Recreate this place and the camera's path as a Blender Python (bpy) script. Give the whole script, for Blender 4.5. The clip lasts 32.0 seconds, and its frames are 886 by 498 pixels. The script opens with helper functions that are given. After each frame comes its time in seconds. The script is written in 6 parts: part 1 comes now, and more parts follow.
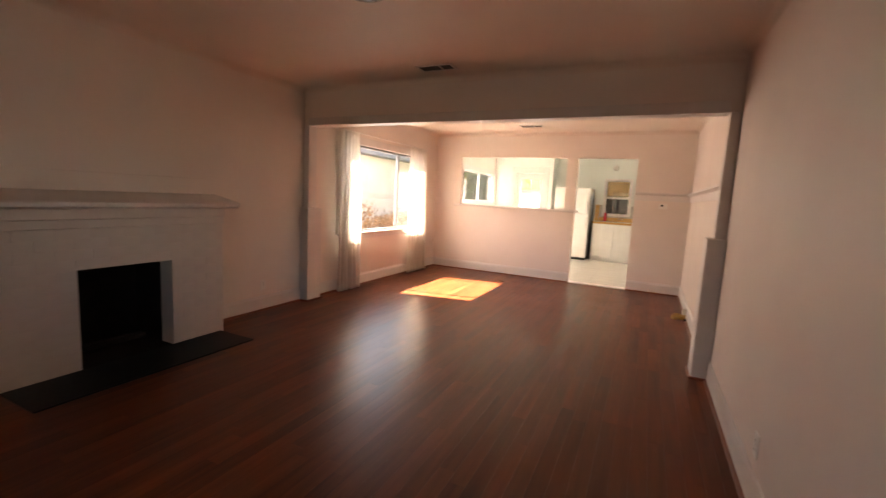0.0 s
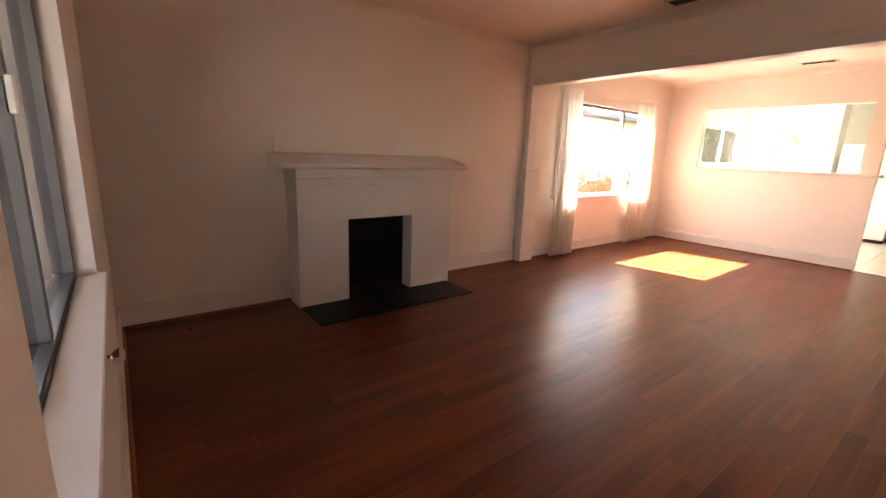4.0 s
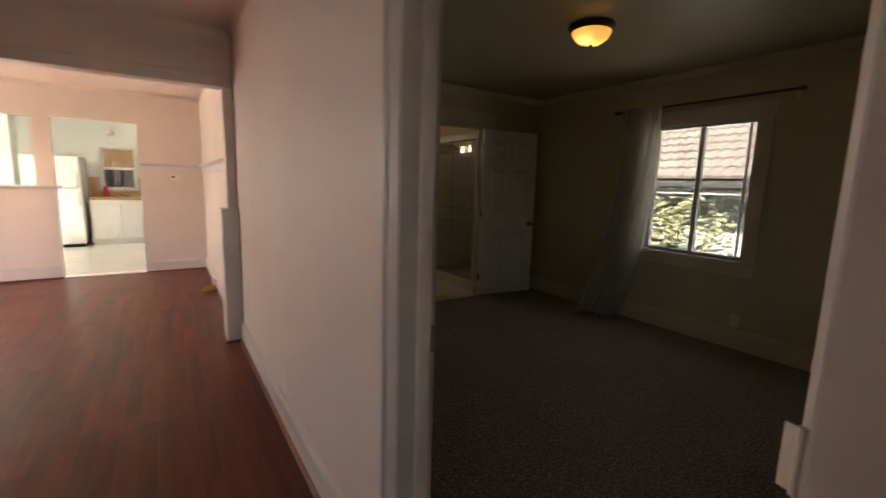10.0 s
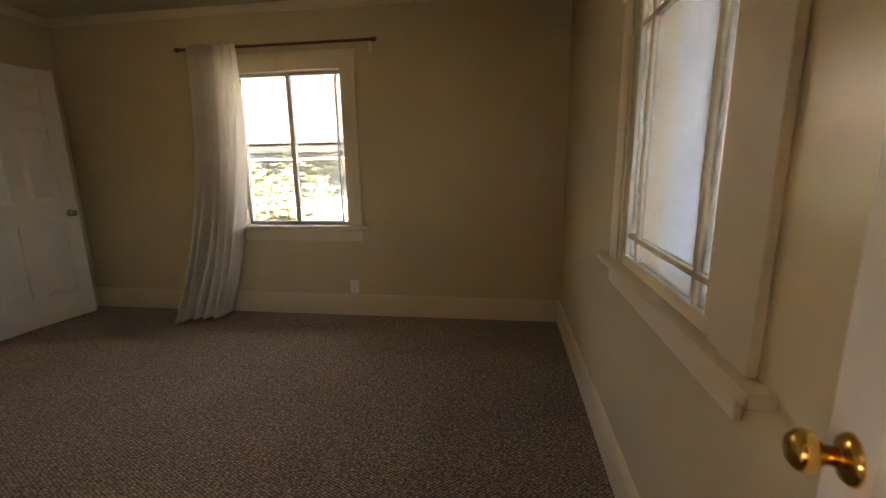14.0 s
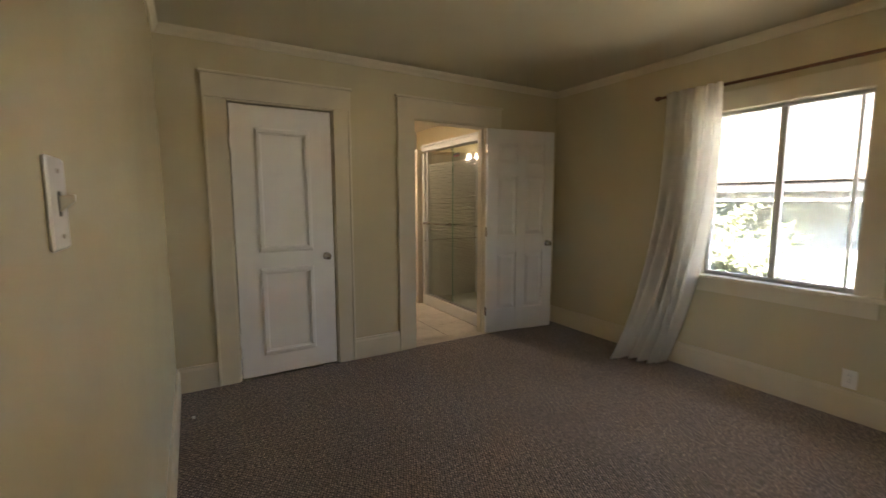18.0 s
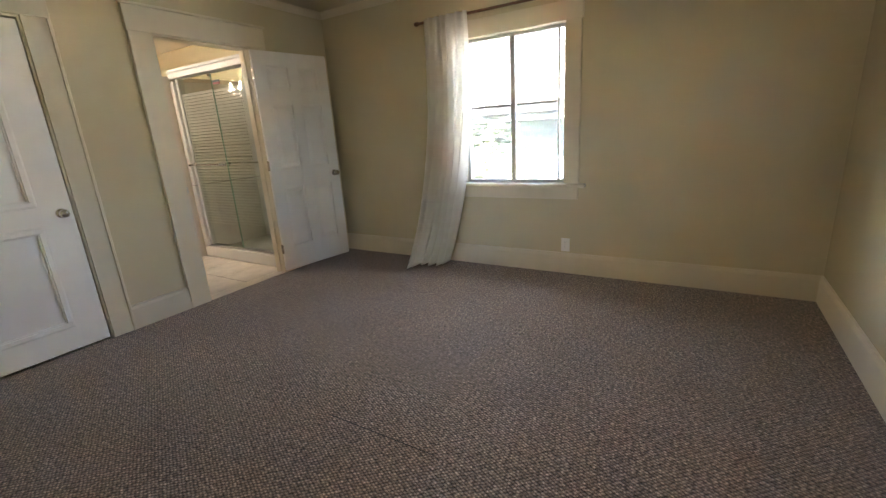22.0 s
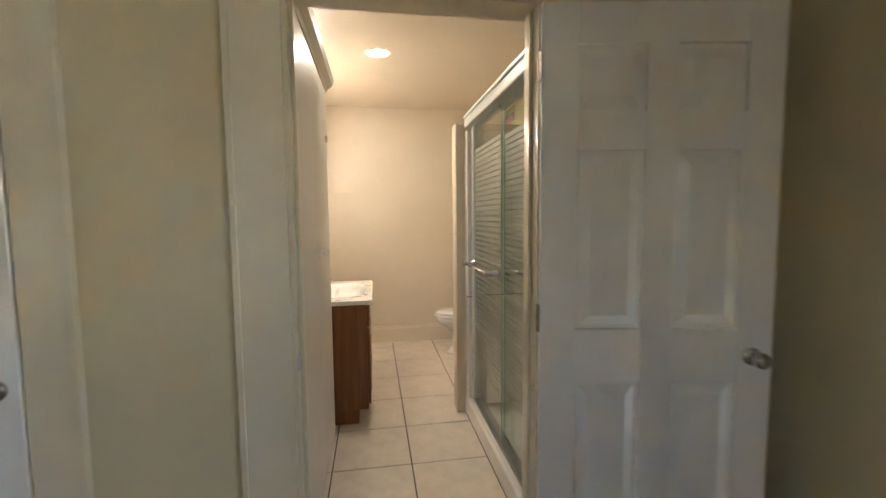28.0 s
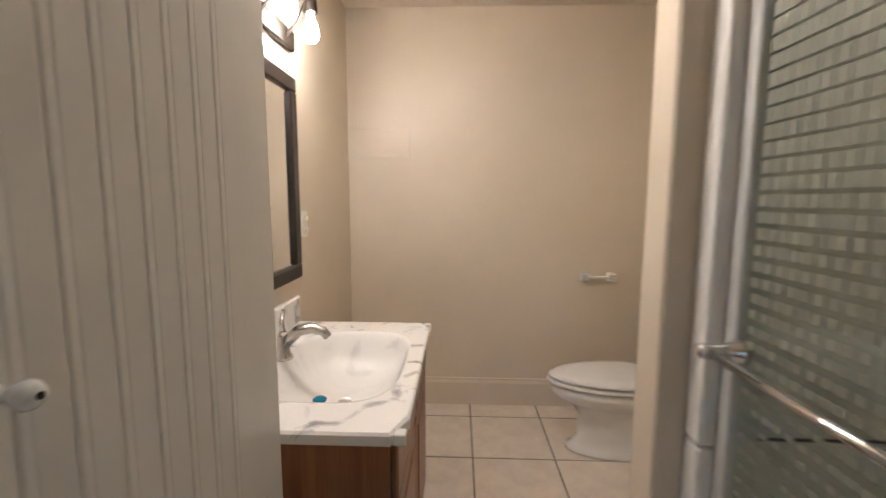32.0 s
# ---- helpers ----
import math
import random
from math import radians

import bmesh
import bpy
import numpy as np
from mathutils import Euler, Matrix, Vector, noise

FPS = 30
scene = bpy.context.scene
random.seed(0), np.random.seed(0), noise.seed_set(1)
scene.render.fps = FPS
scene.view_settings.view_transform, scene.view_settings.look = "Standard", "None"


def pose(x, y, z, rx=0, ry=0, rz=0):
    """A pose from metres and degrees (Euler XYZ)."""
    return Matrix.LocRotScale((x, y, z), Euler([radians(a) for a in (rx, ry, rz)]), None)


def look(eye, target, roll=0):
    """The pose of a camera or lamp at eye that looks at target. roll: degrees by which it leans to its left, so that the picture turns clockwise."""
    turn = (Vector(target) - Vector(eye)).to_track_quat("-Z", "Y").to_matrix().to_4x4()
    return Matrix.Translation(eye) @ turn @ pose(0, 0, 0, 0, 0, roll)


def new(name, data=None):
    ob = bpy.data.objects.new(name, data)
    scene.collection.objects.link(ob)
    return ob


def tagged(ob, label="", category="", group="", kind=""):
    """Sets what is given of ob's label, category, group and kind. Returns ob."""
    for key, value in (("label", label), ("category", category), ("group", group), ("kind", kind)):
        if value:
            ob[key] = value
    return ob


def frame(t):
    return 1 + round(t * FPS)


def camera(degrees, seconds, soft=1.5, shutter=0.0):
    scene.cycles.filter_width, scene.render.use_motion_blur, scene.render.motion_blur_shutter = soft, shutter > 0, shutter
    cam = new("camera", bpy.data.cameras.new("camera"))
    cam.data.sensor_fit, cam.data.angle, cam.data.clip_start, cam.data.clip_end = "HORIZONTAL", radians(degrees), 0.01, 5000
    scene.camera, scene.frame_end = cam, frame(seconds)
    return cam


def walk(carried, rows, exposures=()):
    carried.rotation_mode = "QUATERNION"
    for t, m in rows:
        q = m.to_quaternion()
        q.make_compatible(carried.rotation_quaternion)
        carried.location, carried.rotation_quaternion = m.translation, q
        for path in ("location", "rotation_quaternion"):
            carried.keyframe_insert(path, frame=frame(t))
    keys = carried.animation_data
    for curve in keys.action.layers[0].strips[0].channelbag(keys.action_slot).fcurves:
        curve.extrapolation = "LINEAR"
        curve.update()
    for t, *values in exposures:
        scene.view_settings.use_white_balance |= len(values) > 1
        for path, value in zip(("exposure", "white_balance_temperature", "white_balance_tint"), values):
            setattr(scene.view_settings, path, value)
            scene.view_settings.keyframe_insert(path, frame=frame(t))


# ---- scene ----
cam = camera(92.4, 32.0, soft=1.3, shutter=0.55)
PATH = [
    (0, (0.020, -0.420, 1.344), (-0.832, 1.373, 1.098), 3.0),
    (0.5, (0.003, -0.431, 1.347), (-1.019, 1.268, 1.087), 2.9),
    (1, (-0.023, -0.440, 1.340), (-1.189, 1.162, 1.063), 2.8),
    (1.5, (-0.029, -0.443, 1.318), (-1.348, 1.031, 1.019), 2.3),
    (2, (-0.065, -0.454, 1.305), (-1.509, 0.881, 0.937), 2.3),
    (2.5, (-0.106, -0.467, 1.285), (-1.646, 0.729, 0.839), 2.5),
    (4.5, (-0.124, -0.456, 1.310), (-1.665, 0.741, 0.868), 2.0),
    (5, (-0.108, -0.459, 1.357), (-1.499, 0.928, 0.983), 2.4),
    (5.5, (-0.056, -0.433, 1.354), (-1.259, 1.134, 1.046), 1.7),
    (6, (-0.011, -0.413, 1.378), (-1.038, 1.285, 1.128), 1.7),
    (6.5, (0.020, -0.403, 1.367), (-0.865, 1.378, 1.146), 1.7),
    (7, (0.024, -0.386, 1.372), (-0.789, 1.427, 1.140), 0.7),
    (7.5, (-0.018, -0.364, 1.379), (-0.599, 1.533, 1.123), 1.4),
    (8, (-0.086, -0.379, 1.389), (-0.104, 1.609, 1.173), 0.2),
    (8.5, (-0.067, -0.395, 1.370), (0.319, 1.558, 1.171), -0.5),
    (9, (-0.053, -0.417, 1.362), (0.546, 1.475, 1.116), -0.5),
    (9.5, (-0.009, -0.427, 1.350), (0.817, 1.373, 1.066), 0.5),
    (10, (0.071, -0.425, 1.361), (1.157, 1.228, 1.065), 1.6),
    (10.5, (0.220, -0.359, 1.361), (1.387, 1.240, 1.076), 0.2),
    (11, (0.349, -0.254, 1.352), (1.562, 1.312, 1.076), -0.7),
    (11.5, (0.435, -0.089, 1.338), (2.011, 1.114, 1.080), 1.4),
    (12, (0.494, 0.015, 1.384), (2.352, 0.726, 1.180), 0.8),
    (12.5, (0.621, 0.005, 1.354), (2.584, 0.346, 1.198), -0.9),
    (13, (0.739, -0.023, 1.316), (2.716, 0.117, 1.048), -1.5),
    (13.5, (0.826, -0.057, 1.280), (2.781, 0.115, 0.923), -1.2),
    (15.5, (1.000, 0.125, 1.325), (2.733, 1.053, 1.020), 0.2),
    (16, (0.933, 0.221, 1.344), (2.457, 1.494, 1.104), -0.2),
    (16.5, (0.893, 0.251, 1.336), (2.137, 1.813, 1.174), 0.8),
    (17, (0.835, 0.287, 1.345), (1.850, 2.005, 1.206), 0.5),
    (17.5, (0.808, 0.305, 1.342), (1.733, 2.075, 1.196), 1.1),
    (18, (0.816, 0.304, 1.341), (1.827, 2.014, 1.116), -0.1),
    (18.5, (0.802, 0.307, 1.327), (1.962, 1.910, 1.038), -0.9),
    (19, (0.758, 0.313, 1.307), (2.106, 1.745, 0.942), -0.5),
    (19.5, (0.730, 0.276, 1.277), (2.244, 1.510, 0.848), -1.6),
    (20, (0.716, 0.255, 1.245), (2.273, 1.381, 0.690), -2.2),
    (20.5, (0.713, 0.256, 1.203), (2.277, 1.317, 0.547), -2.9),
    (21, (0.711, 0.254, 1.203), (2.286, 1.277, 0.515), -4.0),
    (21.5, (0.696, 0.248, 1.230), (2.321, 1.247, 0.633), -4.2),
    (22, (0.703, 0.241, 1.261), (2.342, 1.253, 0.722), -3.7),
    (22.5, (0.729, 0.276, 1.265), (2.266, 1.438, 0.727), -2.7),
    (23, (0.795, 0.302, 1.274), (2.175, 1.655, 0.760), -2.7),
    (23.5, (0.867, 0.317, 1.258), (2.088, 1.825, 0.767), -3.0),
    (24, (0.991, 0.296, 1.285), (2.184, 1.848, 0.875), -0.7),
    (24.5, (1.155, 0.443, 1.288), (2.443, 1.919, 0.885), 2.5),
    (25, (1.376, 0.581, 1.318), (2.563, 2.146, 0.943), 0.9),
    (25.5, (1.666, 0.720, 1.344), (2.615, 2.452, 1.035), 1.1),
    (26, (1.942, 0.912, 1.374), (2.699, 2.740, 1.088), 3.3),
    (26.5, (2.172, 1.247, 1.393), (2.908, 3.094, 1.187), 3.2),
    (28.5, (2.877, 2.692, 1.373), (3.000, 4.683, 1.218), -0.3),
    (29, (2.907, 2.982, 1.374), (2.906, 4.971, 1.167), 0.9),
    (29.5, (2.888, 3.292, 1.371), (2.993, 5.281, 1.208), 2.6),
    (30, (2.908, 3.526, 1.370), (3.009, 5.513, 1.168), 1.4),
    (30.5, (2.952, 3.766, 1.369), (2.924, 5.757, 1.174), -0.0),
    (31, (2.931, 3.922, 1.358), (2.923, 5.905, 1.098), 0.6),
    (31.5, (2.877, 4.058, 1.375), (2.989, 6.043, 1.171), 1.0),
    (32, (2.875, 4.255, 1.355), (2.802, 6.240, 1.123), 0.2),
]
EXPOSURES = [
    (0, 4.52, 8900, 20), (1.2, 4.52, 8900, 20), (2.5, 4.67, 8900, 21), (4.5, 5.32, 8800, 21), (5.2, 5.32, 8800, 21), (6, 5.10, 8800, 20.5),
    (8, 4.40, 8500, 18.5), (9.5, 4.57, 7900, 15), (11, 5.42, 7600, 14), (12, 5.77, 7700, 16), (13, 6.57, 8500, 19), (14.5, 6.92, 8400, 18.5),
    (16, 6.87, 8700, 18.5), (17, 6.95, 7700, 15), (18, 7.32, 7200, 14), (19, 7.42, 6800, 13), (20, 7.32, 6600, 13), (21, 7.77, 6400, 13),
    (23, 8.22, 6000, 11), (25, 8.02, 5950, 11), (26.5, 7.84, 5900, 11), (28.5, 7.82, 6100, 10), (29, 7.87, 6000, 11), (30.5, 7.64, 5600, 13.5),
    (32, 7.42, 5500, 15),
]
walk(cam, [(t, look(eye, target, roll)) for t, eye, target, roll in PATH], EXPOSURES)

# ---- world, sun and sky ----
world = bpy.data.worlds.new("sky")
scene.world = world
world.use_nodes = True
wn = world.node_tree
sky = wn.nodes.new("ShaderNodeTexSky")
sky.sky_type, sky.sun_disc = "NISHITA", False
sky.sun_elevation, sky.sun_rotation = radians(46.6), radians(259.7)
wn.links.new(sky.outputs["Color"], wn.nodes["Background"].inputs["Color"])
wn.nodes["Background"].inputs["Strength"].default_value = 0.075
sun = new("sun", bpy.data.lights.new("sun", "SUN"))
sun.data.energy, sun.data.angle, sun.data.color = 5.0, radians(0.5), (1.0, 0.97, 0.93)
sun.matrix_world = look((-9.4, -1.7, 10), (0, 0, 0))


def window_light(name, eye, target, sx, sy, watts, colour):
    """Daylight of the sky that comes in through one opening."""
    ob = new(name, bpy.data.lights.new(name, "AREA"))
    ob.data.shape, ob.data.size, ob.data.size_y = "RECTANGLE", sx, sy
    ob.data.energy, ob.data.color = watts, colour
    ob.matrix_world = look(eye, target)
    return ob


window_light("daylight_west", (-3.93, 5.15, 1.4), (0, 5.15, 1.2), 2.0, 1.15, 1.3, (0.98, 0.98, 1.0))
window_light("daylight_east", (4.42, 1.65, 1.4), (0, 1.65, 1.2), 0.85, 1.15, 0.115, (1.0, 0.93, 0.82))
window_light("daylight_porch", (2.25, -0.70, 1.37), (2.25, 3, 1.2), 0.66, 0.88, 0.0045, (0.88, 0.94, 1.0))
window_light("daylight_kitchen", (-3.93, 9.1, 1.6), (0, 9.1, 1.4), 2.1, 0.65, 1.2, (0.84, 0.92, 1.0))
window_light("daylight_kitchen_north", (-2.76, 10.6, 1.45), (-2.76, 7, 1.2), 0.6, 0.8, 0.5, (0.84, 0.92, 1.0))

# ---- materials ----


def material(name):
    m = bpy.data.materials.new(name)
    m.use_nodes = True
    return m, m.node_tree.nodes, m.node_tree.links, m.node_tree.nodes["Principled BSDF"]


def ramp(nodes, stops):
    r = nodes.new("ShaderNodeValToRGB")
    while len(r.color_ramp.elements) < len(stops):
        r.color_ramp.elements.new(0.5)
    for e, (p, c) in zip(r.color_ramp.elements, stops):
        e.position, e.color = p, (*c, 1)
    return r


def noise_tex(nodes, links, scale, detail=4.0, rough=0.55, stretch=None, coord="Object"):
    c = nodes.new("ShaderNodeTexCoord")
    t = nodes.new("ShaderNodeTexNoise")
    t.inputs["Scale"].default_value, t.inputs["Detail"].default_value, t.inputs["Roughness"].default_value = scale, detail, rough
    if stretch:
        mp = nodes.new("ShaderNodeMapping")
        mp.inputs["Scale"].default_value = stretch
        links.new(c.outputs[coord], mp.inputs["Vector"])
        links.new(mp.outputs["Vector"], t.inputs["Vector"])
    else:
        links.new(c.outputs[coord], t.inputs["Vector"])
    return t


def add_bump(nodes, links, bsdf, height, strength, distance, normal=None):
    b = nodes.new("ShaderNodeBump")
    b.inputs["Strength"].default_value, b.inputs["Distance"].default_value = strength, distance
    links.new(height, b.inputs["Height"])
    if normal:
        links.new(normal, b.inputs["Normal"])
    links.new(b.outputs["Normal"], bsdf.inputs["Normal"])
    return b.outputs["Normal"]


def shade(c, k):
    return tuple(min(1.0, v * k) for v in c)


def paint(name, colour, rough=0.5, vary=0.06, big=1.3, fine=60.0, bump=0.15, depth=0.002, coat=0.0, metal=0.0):
    """Painted or plain surface: patches at room scale, roller texture at fine scale."""
    m, n, l, p = material(name)
    a = noise_tex(n, l, big, 3)
    r = ramp(n, [(0.3, shade(colour, 1 - vary)), (0.7, shade(colour, 1 + vary * 0.6))])
    l.new(a.outputs["Fac"], r.inputs["Fac"])
    l.new(r.outputs["Color"], p.inputs["Base Color"])
    f = noise_tex(n, l, fine, 5)
    rr = n.new("ShaderNodeMapRange")
    rr.inputs["To Min"].default_value, rr.inputs["To Max"].default_value = max(0.02, rough - 0.03), min(1, rough + 0.03)
    l.new(f.outputs["Fac"], rr.inputs["Value"])
    l.new(rr.outputs["Result"], p.inputs["Roughness"])
    p.inputs["Metallic"].default_value = metal
    p.inputs["Coat Weight"].default_value = coat
    if bump:
        add_bump(n, l, p, f.outputs["Fac"], bump, depth)
    return m


def wood(name, dark, light, rough=0.35, along="y", ring=14.0, per_piece=True, coat=0.0, spread=0.5, relief=0.12, figure=0.7):
    """Wood with long grain, each piece in a tone of its own."""
    m, n, l, p = material(name)
    s = {"x": (0.06, 1, 1), "y": (1, 0.06, 1), "z": (1, 1, 0.06)}[along]
    g = noise_tex(n, l, ring * 2.2, 6, 0.62, s)
    fine = noise_tex(n, l, ring * 9, 4, 0.6, s)
    shift = n.new("ShaderNodeCombineXYZ")
    for tex in (g, fine):
        mp = tex.inputs["Vector"].links[0].from_node
        l.new(shift.outputs["Vector"], mp.inputs["Location"])
    if per_piece:
        info = n.new("ShaderNodeObjectInfo")
        isl = n.new("ShaderNodeNewGeometry")
        mx = n.new("ShaderNodeMath")
        mx.operation = "ADD"
        l.new(info.outputs["Random"], mx.inputs[0])
        l.new(isl.outputs["Random Per Island"], mx.inputs[1])
        fr = n.new("ShaderNodeMath")
        fr.operation = "FRACT"
        l.new(mx.outputs[0], fr.inputs[0])
        tone = fr.outputs[0]
    else:
        tone = noise_tex(n, l, 1.5, 2).outputs["Fac"]
    for i, k in enumerate((31.0, 17.0, 5.0)):
        far = n.new("ShaderNodeMath")
        far.operation = "MULTIPLY"
        far.inputs[1].default_value = k
        l.new(tone, far.inputs[0])
        if per_piece:
            l.new(far.outputs[0], shift.inputs[i])
    a = n.new("ShaderNodeMath")
    a.operation = "MULTIPLY_ADD"
    l.new(tone, a.inputs[0])
    a.inputs[1].default_value, a.inputs[2].default_value = spread, 0.5 - spread / 2 - figure / 2
    b = n.new("ShaderNodeMath")
    b.operation = "MULTIPLY_ADD"
    l.new(g.outputs["Fac"], b.inputs[0])
    b.inputs[1].default_value = figure
    l.new(a.outputs[0], b.inputs[2])
    r = ramp(n, [(0.1, dark), (0.55, tuple((x + y) / 2 for x, y in zip(dark, light))), (0.95, light)])
    l.new(b.outputs[0], r.inputs["Fac"])
    mixc = n.new("ShaderNodeMix")
    mixc.data_type, mixc.blend_type = "RGBA", "MULTIPLY"
    mixc.inputs["Factor"].default_value = 0.22
    rf = ramp(n, [(0.35, (0.55, 0.5, 0.47)), (0.6, (1, 1, 1))])
    l.new(fine.outputs["Fac"], rf.inputs["Fac"])
    l.new(r.outputs["Color"], mixc.inputs["A"])
    l.new(rf.outputs["Color"], mixc.inputs["B"])
    l.new(mixc.outputs["Result"], p.inputs["Base Color"])
    wear = noise_tex(n, l, 2.3, 5)
    rr = n.new("ShaderNodeMapRange")
    rr.inputs["To Min"].default_value, rr.inputs["To Max"].default_value = max(0.03, rough - 0.08), rough + 0.1
    l.new(wear.outputs["Fac"], rr.inputs["Value"])
    l.new(rr.outputs["Result"], p.inputs["Roughness"])
    p.inputs["Coat Weight"].default_value = coat
    if relief:
        add_bump(n, l, p, fine.outputs["Fac"], relief, 0.001)
    return m


def solid(name, colour, rough=0.4, metal=0.0, coat=0.0, vary=0.04):
    return paint(name, colour, rough, vary, 6.0, 120.0, 0.04, 0.0006, coat, metal)


def glass_mat(name, tint=(1, 1, 1), rough=0.0):
    m, n, l, p = material(name)
    p.inputs["Base Color"].default_value = (*tint, 1)
    p.inputs["Transmission Weight"].default_value = 1
    p.inputs["Roughness"].default_value, p.inputs["IOR"].default_value = rough, 1.45
    return m


def pane_mat(name, tint=(1, 1, 1), gloss=0.06):
    """Thin window pane: clear, with a slight mirror."""
    m, n, l, p = material(name)
    n.remove(p)
    t, g, mix = n.new("ShaderNodeBsdfTransparent"), n.new("ShaderNodeBsdfGlossy"), n.new("ShaderNodeMixShader")
    t.inputs["Color"].default_value = (*tint, 1)
    g.inputs["Roughness"].default_value = 0.01
    lw, pw, ma = n.new("ShaderNodeLayerWeight"), n.new("ShaderNodeMath"), n.new("ShaderNodeMath")
    pw.operation, ma.operation = "POWER", "MULTIPLY_ADD"
    pw.inputs[1].default_value = 5
    ma.inputs[1].default_value, ma.inputs[2].default_value = 0.85, gloss
    l.new(lw.outputs["Facing"], pw.inputs[0])
    l.new(pw.outputs[0], ma.inputs[0])
    l.new(ma.outputs[0], mix.inputs["Fac"])
    l.new(t.outputs["BSDF"], mix.inputs[1])
    l.new(g.outputs["BSDF"], mix.inputs[2])
    l.new(mix.outputs["Shader"], n["Material Output"].inputs["Surface"])
    return m


def frost_mat(name):
    """Etched glass: milky and grey-green, with a polished outer face."""
    m, n, l, p = material(name)
    p.inputs["Base Color"].default_value = (0.36, 0.365, 0.29, 1)
    p.inputs["Roughness"].default_value = 0.6
    p.inputs["Transmission Weight"].default_value = 0.5
    p.inputs["Coat Weight"].default_value, p.inputs["Coat Roughness"].default_value = 0.35, 0.03
    return m


def glow(name, colour, strength):
    m, n, l, p = material(name)
    p.inputs["Base Color"].default_value = (*colour, 1)
    p.inputs["Emission Color"].default_value = (*colour, 1)
    p.inputs["Emission Strength"].default_value = strength
    return m


def cloth(name, colour, through_part=0.45):
    m, n, l, p = material(name)
    w = noise_tex(n, l, 350, 2)
    big = noise_tex(n, l, 5, 3)
    r = ramp(n, [(0.3, shade(colour, 0.93)), (0.7, colour)])
    l.new(big.outputs["Fac"], r.inputs["Fac"])
    l.new(r.outputs["Color"], p.inputs["Base Color"])
    p.inputs["Roughness"].default_value = 0.9
    p.inputs["Sheen Weight"].default_value = 0.3
    add_bump(n, l, p, w.outputs["Fac"], 0.25, 0.0008)
    t, mix = n.new("ShaderNodeBsdfTranslucent"), n.new("ShaderNodeMixShader")
    t.inputs["Color"].default_value = (*colour, 1)
    mix.inputs["Fac"].default_value = through_part
    l.new(p.outputs["BSDF"], mix.inputs[1])
    l.new(t.outputs["BSDF"], mix.inputs[2])
    l.new(mix.outputs["Shader"], n["Material Output"].inputs["Surface"])
    return m


def carpet_mat(name):
    """Brown-grey loop carpet in small ribs, with shade between the loops in its colour."""
    m, n, l, p = material(name)
    c = n.new("ShaderNodeTexCoord")
    v = n.new("ShaderNodeTexVoronoi")
    v.inputs["Scale"].default_value, v.inputs["Randomness"].default_value = 88, 0.35
    mp = n.new("ShaderNodeMapping")
    mp.inputs["Scale"].default_value, mp.inputs["Rotation"].default_value = (1.0, 0.66, 1), (0, 0, radians(36))
    l.new(c.outputs["Object"], mp.inputs["Vector"])
    l.new(mp.outputs["Vector"], v.inputs["Vector"])
    # Near-black gaps: shade deep in the pile put into the colour.
    tuft_shade = ramp(n, [(0.0, (0.53, 0.41, 0.33)), (0.4, (0.195, 0.145, 0.114)), (0.75, (0.012, 0.009, 0.008))])
    l.new(v.outputs["Distance"], tuft_shade.inputs["Fac"])
    fleck = noise_tex(n, l, 62, 3, 0.75)
    rf = ramp(n, [(0.33, (0.34, 0.34, 0.34)), (0.5, (0.92, 0.92, 0.92)), (0.66, (1.9, 1.9, 1.9))])
    l.new(fleck.outputs["Fac"], rf.inputs["Fac"])
    patch = noise_tex(n, l, 1.6, 4)
    rp = ramp(n, [(0.3, (0.86, 0.86, 0.86)), (0.7, (1.1, 1.1, 1.1))])
    l.new(patch.outputs["Fac"], rp.inputs["Fac"])
    prev = tuft_shade.outputs["Color"]
    for tex in (rf, rp):
        mx = n.new("ShaderNodeMix")
        mx.data_type, mx.blend_type = "RGBA", "MULTIPLY"
        mx.inputs["Factor"].default_value = 1
        l.new(prev, mx.inputs["A"])
        l.new(tex.outputs["Color"], mx.inputs["B"])
        prev = mx.outputs["Result"]
    l.new(prev, p.inputs["Base Color"])
    p.inputs["Roughness"].default_value = 0.95
    p.inputs["Sheen Weight"].default_value = 0.3
    inv = n.new("ShaderNodeMath")
    inv.operation = "SUBTRACT"
    inv.inputs[0].default_value = 1
    l.new(v.outputs["Distance"], inv.inputs[1])
    add_bump(n, l, p, inv.outputs[0], 0.9, 0.006)
    return m


def marble_mat(name, deep=(0.26, 0.26, 0.28), soft=(0.52, 0.51, 0.51)):
    """White cultured marble with grey veins."""
    m, n, l, p = material(name)
    w = n.new("ShaderNodeTexNoise")
    w.inputs["Scale"].default_value, w.inputs["Detail"].default_value, w.inputs["Distortion"].default_value = 5.0, 5, 2.6
    tc = n.new("ShaderNodeTexCoord")
    l.new(tc.outputs["Object"], w.inputs["Vector"])
    r = ramp(n, [(0.29, deep), (0.37, soft), (0.44, (0.84, 0.82, 0.79)), (0.75, (0.86, 0.84, 0.80))])
    l.new(w.outputs["Fac"], r.inputs["Fac"])
    l.new(r.outputs["Color"], p.inputs["Base Color"])
    p.inputs["Roughness"].default_value, p.inputs["Coat Weight"].default_value = 0.18, 0.4
    return m


